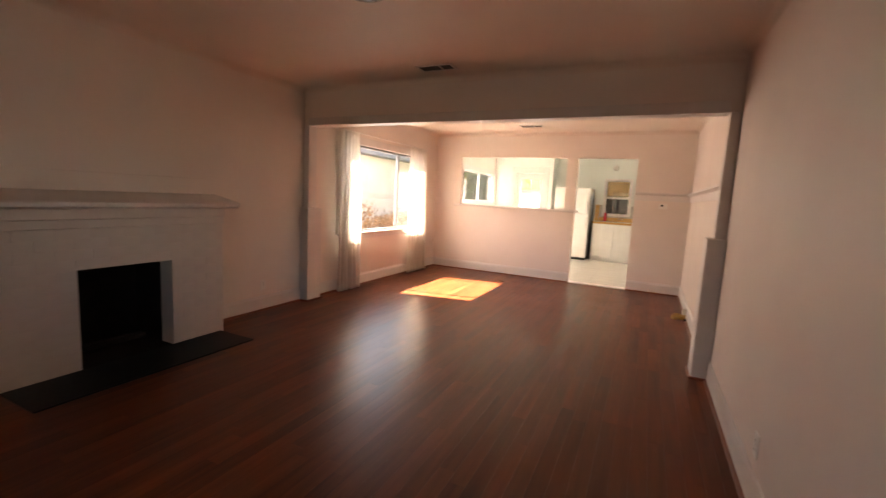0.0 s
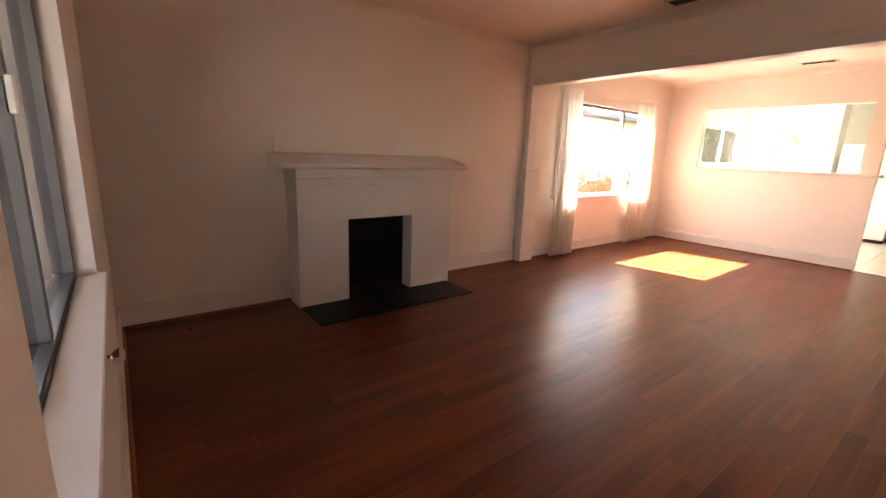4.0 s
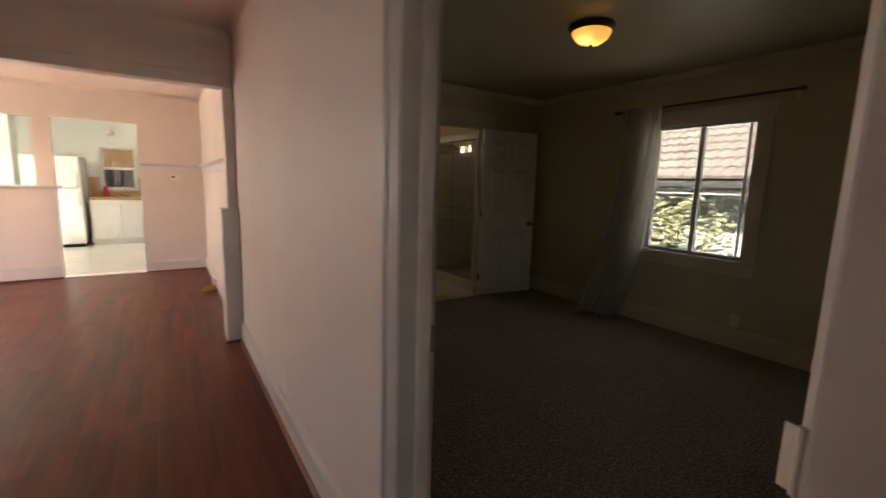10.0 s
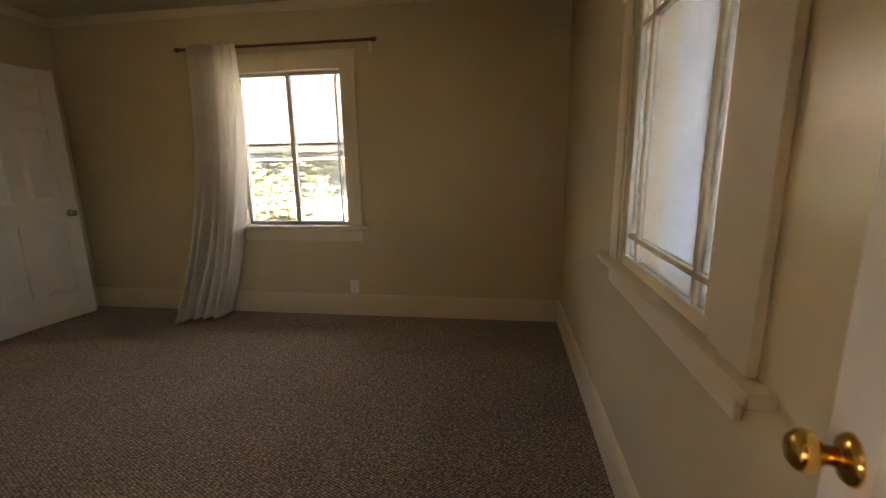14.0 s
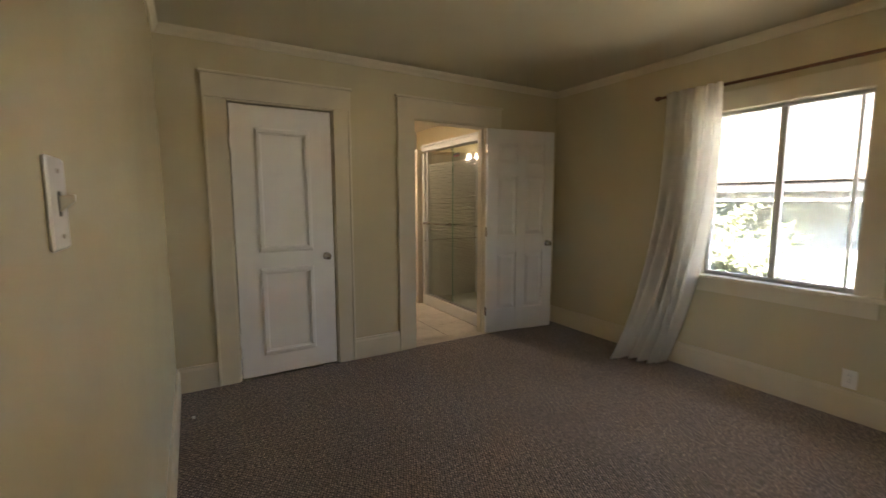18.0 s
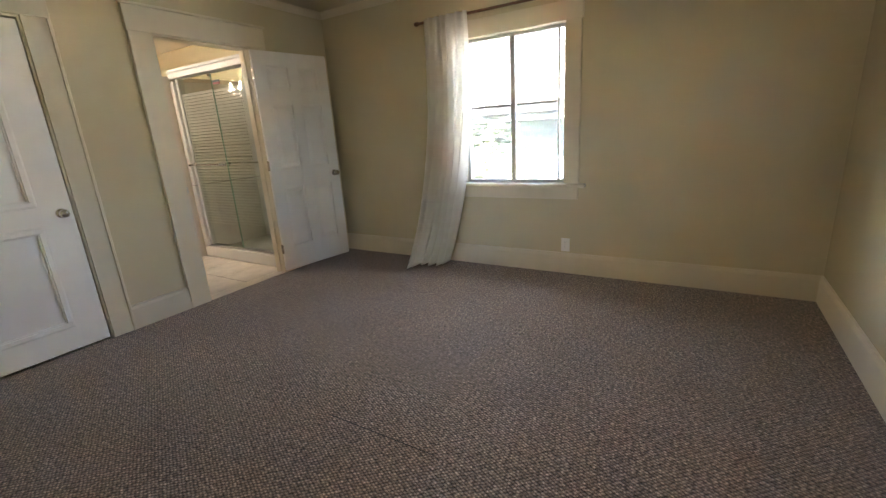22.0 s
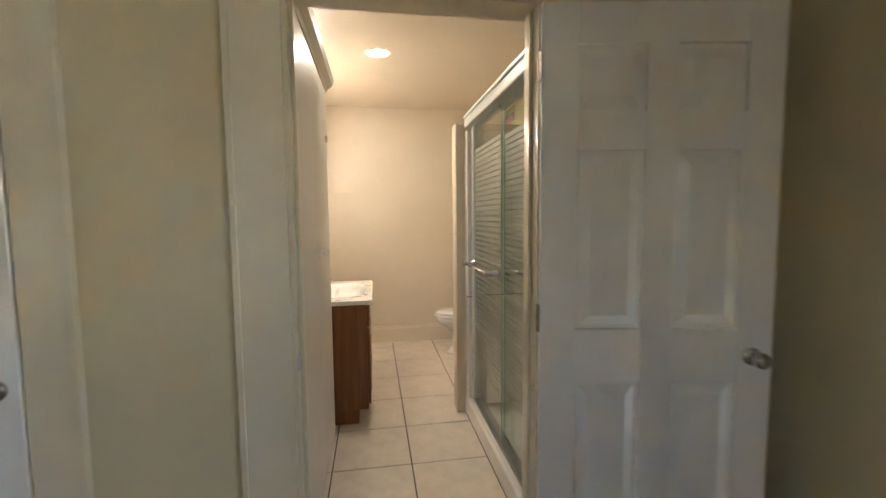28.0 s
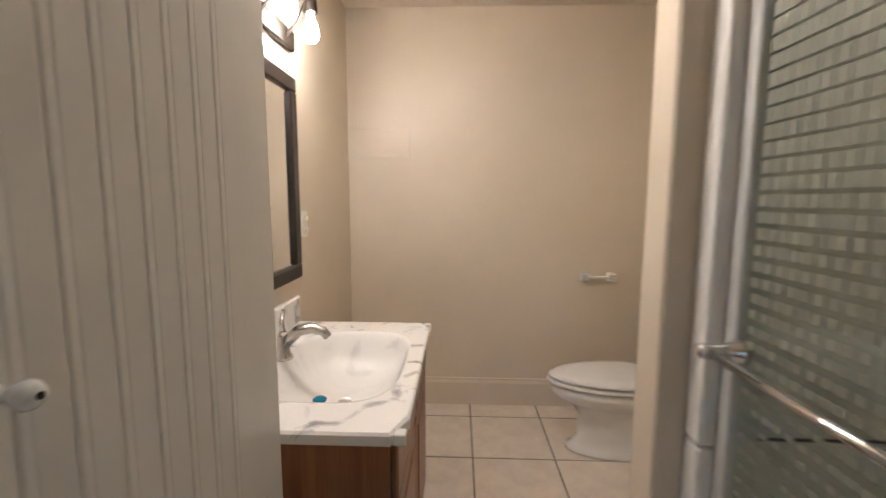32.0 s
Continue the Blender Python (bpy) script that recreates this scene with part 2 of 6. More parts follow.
def tile_mat(name, colour, rough, fine=9.0):
    """Glazed tile: cloudy glaze, each tile a little different."""
    m, n, l, p = material(name)
    info = n.new("ShaderNodeObjectInfo")
    isl = n.new("ShaderNodeNewGeometry")
    add = n.new("ShaderNodeMath")
    add.operation = "ADD"
    l.new(info.outputs["Random"], add.inputs[0])
    l.new(isl.outputs["Random Per Island"], add.inputs[1])
    cl = noise_tex(n, l, fine, 6, 0.65)
    mul = n.new("ShaderNodeMath")
    mul.operation = "MULTIPLY_ADD"
    mul.inputs[1].default_value = 0.12
    l.new(add.outputs[0], mul.inputs[0])
    l.new(cl.outputs["Fac"], mul.inputs[2])
    r = ramp(n, [(0.35, shade(colour, 0.86)), (0.6, colour), (0.85, shade(colour, 1.1))])
    l.new(mul.outputs[0], r.inputs["Fac"])
    l.new(r.outputs["Color"], p.inputs["Base Color"])
    p.inputs["Roughness"].default_value = rough
    add_bump(n, l, p, cl.outputs["Fac"], 0.06, 0.002)
    return m


def leaf_mat(name, colour):
    m, n, l, p = material(name)
    isl = n.new("ShaderNodeNewGeometry")
    r = ramp(n, [(0.0, shade(colour, 0.5)), (0.6, colour), (1.0, shade(colour, 1.9))])
    l.new(isl.outputs["Random Per Island"], r.inputs["Fac"])
    l.new(r.outputs["Color"], p.inputs["Base Color"])
    p.inputs["Roughness"].default_value = 0.5
    return m


M_WALL = paint("living_wall_paint", (0.785, 0.71, 0.65), 0.55, 0.05, 1.1, 55, 0.12, 0.0015)
M_CEIL = paint("living_ceiling_paint", (0.78, 0.685, 0.61), 0.6, 0.06, 1.0, 40, 0.25, 0.002)
M_TRIM = paint("white_trim_paint", (0.72, 0.68, 0.65), 0.35, 0.05, 3.0, 70, 0.08, 0.001)
# Trim white darkened: the doorway's shade is put into the casing colour.
M_CASING = paint("shaded_casing_white", (0.56, 0.545, 0.54), 0.35, 0.06, 3.0, 70, 0.08, 0.001)
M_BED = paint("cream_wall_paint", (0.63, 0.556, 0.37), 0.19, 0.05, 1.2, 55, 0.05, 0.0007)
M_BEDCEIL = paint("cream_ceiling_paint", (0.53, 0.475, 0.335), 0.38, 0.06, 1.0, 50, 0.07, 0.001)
M_BEDTRIM = paint("cream_trim_paint", (0.69, 0.62, 0.465), 0.3, 0.06, 3.0, 60, 0.1, 0.001)
M_BATH = paint("beige_bath_paint", (0.69, 0.60, 0.475), 0.4, 0.05, 1.5, 45, 0.14, 0.0015)
M_KIT = paint("pale_green_kitchen_paint", (0.66, 0.70, 0.65), 0.5, 0.04, 1.2, 50, 0.15, 0.002)
M_KITW = paint("white_kitchen_paint", (0.80, 0.79, 0.75), 0.5, 0.04, 1.2, 50, 0.15, 0.002)
M_DOORW = paint("white_door_paint", (0.86, 0.84, 0.79), 0.3, 0.04, 4.0, 80, 0.06, 0.001)
M_LINEN = paint("cream_cabinet_paint", (0.66, 0.61, 0.545), 0.42, 0.04, 3.0, 60, 0.08, 0.001)
M_STUCCO = paint("cream_stucco", (0.62, 0.58, 0.52), 0.9, 0.12, 2.0, 90, 0.6, 0.006)
M_BRICK = paint("white_painted_brick", (0.67, 0.63, 0.59), 0.5, 0.05, 5.0, 55, 0.35, 0.004)
M_SOOT = paint("sooty_firebrick", (0.014, 0.0095, 0.007), 0.85, 0.5, 9.0, 60, 0.8, 0.006)
M_SLATE = paint("black_hearth_slate", (0.011, 0.012, 0.015), 0.4, 0.35, 6.0, 40, 0.3, 0.003)
M_SLATE.node_tree.nodes["Principled BSDF"].inputs["Specular IOR Level"].default_value = 0.1
M_FLOOR = wood("red_brown_floor_wood", (0.038, 0.0082, 0.0033), (0.26, 0.073, 0.029), 0.30, "y", 7.0, True, 0.0, 0.26, 0.0, 0.9)
FN = M_FLOOR.node_tree
FN.nodes["Principled BSDF"].inputs["Specular IOR Level"].default_value = 0.2
M_SUB = paint("dark_floor_joint", (0.03, 0.009, 0.004), 0.6, 0.2)
M_SHOE = wood("red_brown_shoe_moulding", (0.13, 0.03, 0.01), (0.30, 0.085, 0.03), 0.35, "y", 9.0, False)
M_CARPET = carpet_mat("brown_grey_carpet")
M_OAK = wood("oak_veneer", (0.13, 0.043, 0.011), (0.40, 0.160, 0.045), 0.4, "z", 15.0, True, 0.2, 0.14, 0.12, 1.2)
M_MARBLE = marble_mat("white_cultured_marble")
M_BASIN = marble_mat("faintly_veined_basin", (0.70, 0.68, 0.665), (0.78, 0.76, 0.73))
M_BTILE = tile_mat("beige_floor_tile", (0.72, 0.64, 0.55), 0.25)
M_GROUT = paint("dark_grout", (0.085, 0.07, 0.065), 0.9, 0.3, 8.0)
M_KTILE = tile_mat("white_kitchen_tile", (0.70, 0.68, 0.62), 0.22)
M_KGROUT = paint("grey_grout", (0.42, 0.40, 0.36), 0.9, 0.2, 8.0)
M_SPLASH = tile_mat("tan_splash_tile", (0.52, 0.29, 0.10), 0.25)
M_PORC = solid("white_porcelain", (0.80, 0.79, 0.77), 0.08, 0, 0.4)
M_ACRYL = solid("white_acrylic", (0.76, 0.74, 0.70), 0.22, 0, 0.2)
M_ENAMEL = solid("white_enamel", (0.80, 0.80, 0.77), 0.25, 0, 0.2)
M_CHROME = solid("chrome", (0.72, 0.72, 0.72), 0.08, 1.0)
M_NICKEL = solid("satin_nickel", (0.58, 0.555, 0.52), 0.24, 1.0)
M_BRASS = solid("polished_brass", (0.72, 0.46, 0.14), 0.16, 1.0)
M_OLDBRASS = solid("aged_brass", (0.35, 0.22, 0.08), 0.4, 1.0)
M_BRONZE = solid("dark_bronze", (0.03, 0.022, 0.016), 0.4, 0.7)
M_ALU = solid("dark_aluminium", (0.16, 0.16, 0.165), 0.4, 0.5)
M_ALUW = solid("weathered_white_aluminium", (0.58, 0.58, 0.56), 0.4, 0.2)
M_ALUL = solid("mill_aluminium", (0.34, 0.34, 0.34), 0.35, 0.9)
M_BLACK = solid("black_plastic", (0.02, 0.02, 0.02), 0.4)
M_FRAMEBLK = solid("black_wood_frame", (0.02, 0.014, 0.011), 0.3)
M_PLASTIC = solid("white_plastic", (0.80, 0.78, 0.73), 0.35)
M_IVORY = solid("ivory_plastic", (0.74, 0.68, 0.54), 0.35)
M_PANE = pane_mat("clear_pane")
# Grey tints added to dim the daylight and the view through these panes.
M_SIDEPANE = pane_mat("slightly_dimmed_side_pane", (0.80, 0.82, 0.84))
M_SCREENED = pane_mat("dimmed_screened_pane", (0.30, 0.31, 0.315))
M_PORCHPANE = pane_mat("dimmed_porch_pane", (0.24, 0.265, 0.295))
M_DIMMED = pane_mat("half_dimmed_pane", (0.50, 0.52, 0.55))
M_SHOWER = pane_mat("greenish_shower_glass", (0.90, 0.94, 0.90), 0.06)
M_FROST = frost_mat("etched_frost")
M_GREENEDGE = solid("green_glass_edge", (0.30, 0.46, 0.38), 0.15, 0, 0.3)
M_MIRROR = solid("mirror_silver", (0.86, 0.87, 0.86), 0.01, 1.0, 0, 0.0)
M_SHEER = cloth("white_sheer_cloth", (0.84, 0.80, 0.75), 0.5)
M_GATHERED = cloth("white_gathered_cloth", (0.88, 0.85, 0.80), 0.30)
M_COTTON = cloth("white_cotton_cloth", (0.97, 0.94, 0.87), 0.30)
M_ROD = wood("brown_rod_wood", (0.10, 0.04, 0.018), (0.22, 0.10, 0.05), 0.4, "y", 20, False)
M_LAMPGLASS = cloth("amber_alabaster_glass", (0.96, 0.60, 0.24), 0.75)
M_WARMBULB = glow("lit_warm_bulb", (1.0, 0.78, 0.50), 0.42)
M_BULB = glow("lit_bulb", (1.0, 0.85, 0.66), 0.87)
M_DOWN = glow("lit_downlight_lens", (1.0, 0.86, 0.67), 1.42)
M_SHADE = glass_mat("clear_shade_glass", (0.95, 0.93, 0.92), 0.12)
M_TANWALL = paint("tan_stucco", (0.46, 0.28, 0.11), 0.9, 0.1, 2.0, 90, 0.5, 0.006)
M_ROOFTILE = paint("pale_clay_roof_tile", (0.27, 0.23, 0.20), 0.85, 0.2, 3.0, 40, 0.4, 0.006)
M_BLUEWALL = paint("pale_blue_siding", (0.62, 0.67, 0.70), 0.7, 0.06, 2.0, 50, 0.2, 0.003)
M_REDWALL = paint("red_painted_boards", (0.42, 0.06, 0.035), 0.7, 0.12, 2.0, 50, 0.3, 0.003)
M_GREYWALL = paint("grey_roof_felt", (0.16, 0.17, 0.19), 0.8, 0.15, 3.0, 60, 0.3, 0.003)
M_GROUND = paint("dry_ground", (0.22, 0.17, 0.11), 0.95, 0.3, 0.8, 20, 0.8, 0.02)
M_DECK = paint("grey_porch_boards", (0.26, 0.26, 0.27), 0.6, 0.1, 2.0, 40, 0.2, 0.002)
M_LEAF = leaf_mat("green_leaves", (0.10, 0.13, 0.035))
# Leaf green paled for bright sun, so that light sits in the colour.
M_PALELEAF = leaf_mat("sunlit_pale_leaves", (0.30, 0.31, 0.17))
M_DRYLEAF = leaf_mat("dry_orange_leaves", (0.24, 0.12, 0.045))
M_BARK = paint("brown_bark", (0.10, 0.07, 0.045), 0.9, 0.3, 10, 60, 0.8, 0.01)
M_RED = solid("red_liquid_bottle", (0.55, 0.03, 0.05), 0.2)
M_TEAL = solid("blue_glass_pebble", (0.01, 0.16, 0.26), 0.15)
M_STICKER = solid("red_label_paper", (0.22, 0.03, 0.03), 0.5)
M_CORD = solid("yellow_brown_cord", (0.42, 0.26, 0.06), 0.5)

# ---- builders ----


def world_of(ob):
    return (world_of(ob.parent) @ ob.matrix_parent_inverse if ob.parent else Matrix()) @ ob.matrix_basis


def part(name, bm, mat, parent=None, label="", smooth=False):
    """Link a bmesh as one mesh object, under a thing or a part where one is given."""
    me = bpy.data.meshes.new(name)
    bmesh.ops.recalc_face_normals(bm, faces=bm.faces)
    bm.to_mesh(me)
    bm.free()
    for m in (mat if isinstance(mat, (list, tuple)) else [mat]):
        me.materials.append(m)
    if smooth:
        for f in me.polygons:
            f.use_smooth = True
    ob = new(name, me)
    if parent:
        ob.parent = parent
    if label:
        ob["label"] = label
    return ob


def thing(name, label, category, x=0, y=0, z=0, rz=0, group="", kind=""):
    ob = new(name)
    ob.matrix_basis = pose(x, y, z, 0, 0, rz)
    ob.empty_display_size = 0.1
    return tagged(ob, label, category, group, kind)


def structure(ob, label, category):
    return tagged(ob, label, category, "", "structure")


def box(x0, y0, z0, x1, y1, z1, bev=0.0, bm=None, seg=1):
    """A box, with rounded edges where bev is given."""
    out = bm or bmesh.new()
    v = [out.verts.new((x, y, z)) for z in (z0, z1) for y in (y0, y1) for x in (x0, x1)]
    quads = ((0, 2, 3, 1), (4, 5, 7, 6), (0, 1, 5, 4), (2, 6, 7, 3), (0, 4, 6, 2), (1, 3, 7, 5))
    faces = [out.faces.new([v[i] for i in q]) for q in quads]
    if bev:
        edges = list({e for f in faces for e in f.edges})
        bmesh.ops.bevel(out, geom=edges, offset=bev, segments=seg, affect="EDGES", profile=0.5)
    return out


def lathe(profile, seg=20, bm=None, m=None):
    """Turn (radius, height) pairs about the z axis, then place by m."""
    out = bm or bmesh.new()
    m = m or Matrix()
    rings = []
    for r, h in profile:
        if r < 1e-5:
            rings.append([out.verts.new(m @ Vector((0, 0, h)))])
        else:
            rings.append([out.verts.new(m @ Vector((r * math.cos(2 * math.pi * i / seg), r * math.sin(2 * math.pi * i / seg), h))) for i in range(seg)])
    for a, b in zip(rings, rings[1:]):
        for i in range(seg):
            j = (i + 1) % seg
            q = [a[i % len(a)], a[j % len(a)], b[j % len(b)], b[i % len(b)]]
            q = list(dict.fromkeys(q))
            if len(q) > 2:
                out.faces.new(q)
    return out


def tube(points, r, seg=10, bm=None):
    """A round bar along a line of points."""
    out = bm or bmesh.new()
    pts = [Vector(p) for p in points]
    rings = []
    for i, p in enumerate(pts):
        d = (pts[min(i + 1, len(pts) - 1)] - pts[max(i - 1, 0)]).normalized()
        u = d.cross(Vector((0, 0, 1)))
        u = u.normalized() if u.length > 1e-3 else Vector((1, 0, 0))
        w = d.cross(u).normalized()
        k = r[i] if isinstance(r, (list, tuple)) else r
        rings.append([out.verts.new(p + k * (math.cos(2 * math.pi * j / seg) * u + math.sin(2 * math.pi * j / seg) * w)) for j in range(seg)])
    for a, b in zip(rings, rings[1:]):
        for j in range(seg):
            out.faces.new([a[j], a[(j + 1) % seg], b[(j + 1) % seg], b[j]])
    out.faces.new(rings[0])
    out.faces.new(rings[-1][::-1])
    return out


def loft(rings, bm=None, cap=(True, True)):
    """Skin over closed rings of points, all with the same count."""
    out = bm or bmesh.new()
    vs = [[out.verts.new(p) for p in ring] for ring in rings]
    k = len(vs[0])
    for a, b in zip(vs, vs[1:]):
        for i in range(k):
            out.faces.new([a[i], a[(i + 1) % k], b[(i + 1) % k], b[i]])
    if cap[0]:
        out.faces.new(vs[0][::-1])
    if cap[1]:
        out.faces.new(vs[-1])
    return out


def egg(cx, cy, z, back, front, half, seg=28):
    """An egg-shaped ring: long towards -x."""
    pts = []
    for i in range(seg):
        a = 2 * math.pi * i / seg
        c, s = math.cos(a), math.sin(a)
        pts.append((cx + (back if c > 0 else front) * c, cy + half * s, z))
    return pts


def wall(name, axis, lo, hi, a0, a1, z0, z1, holes, mats, label, split=None):
    """A wall across `axis` from lo to hi, along the other axis from a0 to a1, with holes (a, b, bottom, top) right through it.
    mats: the low side, the high side, and the reveals."""
    bm = bmesh.new()
    cuts = sorted({a0, a1, *(h[0] for h in holes), *(h[1] for h in holes)})
    for a, b in zip(cuts, cuts[1:]):
        gaps = sorted((h[2], h[3]) for h in holes if h[0] <= a + 1e-6 and h[1] >= b - 1e-6)
        z = z0
        for g0, g1 in gaps + [(z1, z1)]:
            if g0 > z + 1e-6:
                if axis == "x":
                    box(lo, a, z, hi, b, g0, 0, bm)
                else:
                    box(a, lo, z, b, hi, g0, 0, bm)
            z = max(z, g1)
    bmesh.ops.remove_doubles(bm, verts=bm.verts[:], dist=1e-5)
    ob = part(name, bm, mats)
    k = 0 if axis == "x" else 1
    for f in ob.data.polygons:
        f.material_index = (0 if f.normal[k] < 0 else 1) if abs(f.normal[k]) > 0.9 else min(2, len(mats) - 1)
    return structure(ob, label, "wall")


def strip(name, x0, y0, x1, y1, profile, mat, side, label="", kind_label="baseboard"):
    """Moulding of (out, up) points run along a wall line; side: the way it sticks out of the wall, as a unit vector."""
    a, b, n = Vector((x0, y0, 0)), Vector((x1, y1, 0)), Vector((side[0], side[1], 0))
    rings = [[tuple(p + n * o + Vector((0, 0, u))) for o, u in profile] for p in (a, b)]
    ob = part(name, loft(rings), mat)
    return structure(ob, label, kind_label)


BASE = [(0, 0), (0.018, 0), (0.018, 0.135), (0.011, 0.15), (0.011, 0.16), (0, 0.162)]
BEDBASE = [(0, 0), (0.02, 0), (0.02, 0.15), (0.012, 0.168), (0.012, 0.178), (0, 0.18)]
SHOE = [(0.018, 0), (0.036, 0), (0.034, 0.009), (0.028, 0.016), (0.018, 0.019)]
RAIL = [(0, 1.44), (0.016, 1.44), (0.016, 1.52), (0.03, 1.53), (0.055, 1.545), (0.055, 1.565), (0, 1.567)]


def curtain(name, label, x, inward, top, bottom, z_top, z_bot, mat, folds, depth, sweep=1.6, drift=(0.0, 0.0), pool=0.0, seed=1):
    """Hanging cloth in folds along a wall across x. top, bottom: (y0, y1); drift: how far the foot stands off the wall."""
    rnd = random.Random(seed)
    ph = [rnd.uniform(0, 6.28) for _ in range(4)]
    nu, nv = folds * 16, 30
    ob = thing(name, label, "curtain")
    bm = bmesh.new()
    grid = []
    for j in range(nv + 1):
        v = j / nv
        row = []
        for i in range(nu + 1):
            u = i / nu
            k = v ** sweep
            y0, y1 = top[0] + (bottom[0] - top[0]) * k, top[1] + (bottom[1] - top[1]) * k
            wob = 0.35 * math.sin(3.1 * v + ph[0]) + 0.2 * math.sin(7 * u + ph[1])
            fold = math.sin(2 * math.pi * folds * u + wob * 2 + ph[2]) + 0.35 * math.sin(4 * math.pi * folds * u * 0.73 + ph[3] + 2 * v)
            fold = math.copysign(abs(fold) ** 0.75, fold)
            off = depth * (0.35 + 0.65 * min(1, v * 1.6)) * fold + (drift[0] + (drift[1] - drift[0]) * u) * k
            y = y0 + (y1 - y0) * u + 0.012 * math.sin(5 * v + 9 * u + ph[1])
            z = z_top + (z_bot - z_top) * v + pool * (v ** 8) * (0.5 + 0.5 * math.sin(9 * u + ph[0]))
            row.append(bm.verts.new((x + inward * (0.02 + off), y, z)))
        grid.append(row)
    for a, b in zip(grid, grid[1:]):
        for i in range(nu):
            bm.faces.new([a[i], a[i + 1], b[i + 1], b[i]])
    bmesh.ops.solidify(bm, geom=bm.faces[:], thickness=0.002)
    part("cloth", bm, mat, ob, smooth=True)
    return ob


def bush(name, label, x, y, z, rx, ry, h, count, mat, seed, leaf=0.05):
    """A shrub: stems and many small leaves in an uneven crown."""
    rnd = random.Random(seed)
    ob = thing(name, label, "shrub", x, y, z)
    stems = bmesh.new()
    for i in range(9):
        a = rnd.uniform(0, 6.28)
        tube([(0, 0, 0), (0.3 * rx * math.cos(a), 0.3 * ry * math.sin(a), h * 0.45), (0.7 * rx * math.cos(a), 0.7 * ry * math.sin(a), h * rnd.uniform(0.7, 0.95))], [0.03, 0.018, 0.006], 6, stems)
    part("stem", stems, M_BARK, ob)
    verts, faces = [], []
    lumps = [(rnd.uniform(-0.7, 0.7) * rx, rnd.uniform(-0.8, 0.8) * ry, rnd.uniform(0.25, 0.85) * h, rnd.uniform(0.25, 0.5)) for _ in range(26)]
    for i in range(count):
        lx, ly, lz, lr = rnd.choice(lumps)
        d = Vector((rnd.gauss(0, 1), rnd.gauss(0, 1), rnd.gauss(0, 1))).normalized() * lr * rnd.uniform(0.6, 1.05)
        c = Vector((lx, ly, max(0.03, lz + d.z * h * 0.6))) + Vector((d.x * rx, d.y * ry, 0))
        u = Vector((rnd.gauss(0, 1), rnd.gauss(0, 1), rnd.gauss(0, 0.6))).normalized()
        w = u.orthogonal().normalized() * leaf * rnd.uniform(0.25, 0.45)
        u *= leaf * rnd.uniform(0.6, 1.3)
        k = len(verts)
        verts += [tuple(c - u), tuple(c + w), tuple(c + u), tuple(c - w)]
        faces.append((k, k + 1, k + 2, k + 3))
    me = bpy.data.meshes.new("leaves")
    me.from_pydata(verts, [], faces)
    me.materials.append(mat)
    lv = new("leaves", me)
    lv.parent = ob
    lv["kind"] = "stuff"
    return ob


def outlet(name, x, y, z, nx, ny, mat=None, label="white plastic wall outlet on a painted wall"):
    """Duplex socket plate on a wall that faces (nx, ny)."""
    rz = math.degrees(math.atan2(ny, nx)) - 90
    ob = thing(name, label, "outlet", x, y, z, rz)
    m = mat or M_PLASTIC
    part("plate", box(-0.036, 0, -0.058, 0.036, 0.006, 0.058, 0.003), m, ob)
    for dz in (-0.021, 0.021):
        s = part("socket", lathe([(0, 0.0075), (0.015, 0.0075), (0.0165, 0.005), (0.0165, 0.0)], 16, None, pose(0, 0.0005, dz, -90, 0, 0)), m, ob)
        sl = bmesh.new()
        for dx in (-0.006, 0.006):
            box(dx - 0.001, 0.0078, -0.002 + dz, dx + 0.001, 0.0085, 0.007 + dz, 0, sl)
        part("slot", sl, M_BLACK, s)
    part("screw", lathe([(0, 0.0075), (0.003, 0.007), (0.003, 0.005)], 8, None, pose(0, 0, 0, -90, 0, 0)), M_NICKEL, ob)
    return ob


def door_knob(parent, x, y, z, face, mat, r=0.027, name="knob"):
    """Round knob on a rosette; face: +1 or -1 along local y."""
    m = pose(x, y, z, -90 * face, 0, 0)
    k = part(name, lathe([(0, 0.062), (r * 0.6, 0.0615), (r * 0.95, 0.054), (r, 0.045), (r * 0.85, 0.034), (0.012, 0.028), (0.011, 0.008)], 20, None, m), mat, parent, smooth=True)
    part("rosette", lathe([(0.012, 0.012), (0.026, 0.009), (0.031, 0.003), (0.031, 0)], 20, None, m), mat, k, smooth=True)
    return k


def hinge(parent, x, y, z, mat):
    bm = lathe([(0, -0.045), (0.006, -0.045), (0.006, 0.045), (0, 0.045)], 10, None, pose(x, y, z))
    box(x - 0.002, y - 0.02, z - 0.043, x + 0.002, y + 0.02, z + 0.043, 0, bm)
    return part("hinge", bm, mat, parent)


def ring_frame(x0, z0, x1, z1, w, y0, y1, bev, bm):
    """Four bars round a rectangle in the x-z plane."""
    box(x0, y0, z0, x1, y1, z0 + w, bev, bm)
    box(x0, y0, z1 - w, x1, y1, z1, bev, bm)
    box(x0, y0, z0 + w, x0 + w, y1, z1 - w, bev, bm)
    box(x1 - w, y0, z0 + w, x1, y1, z1 - w, bev, bm)
    return bm


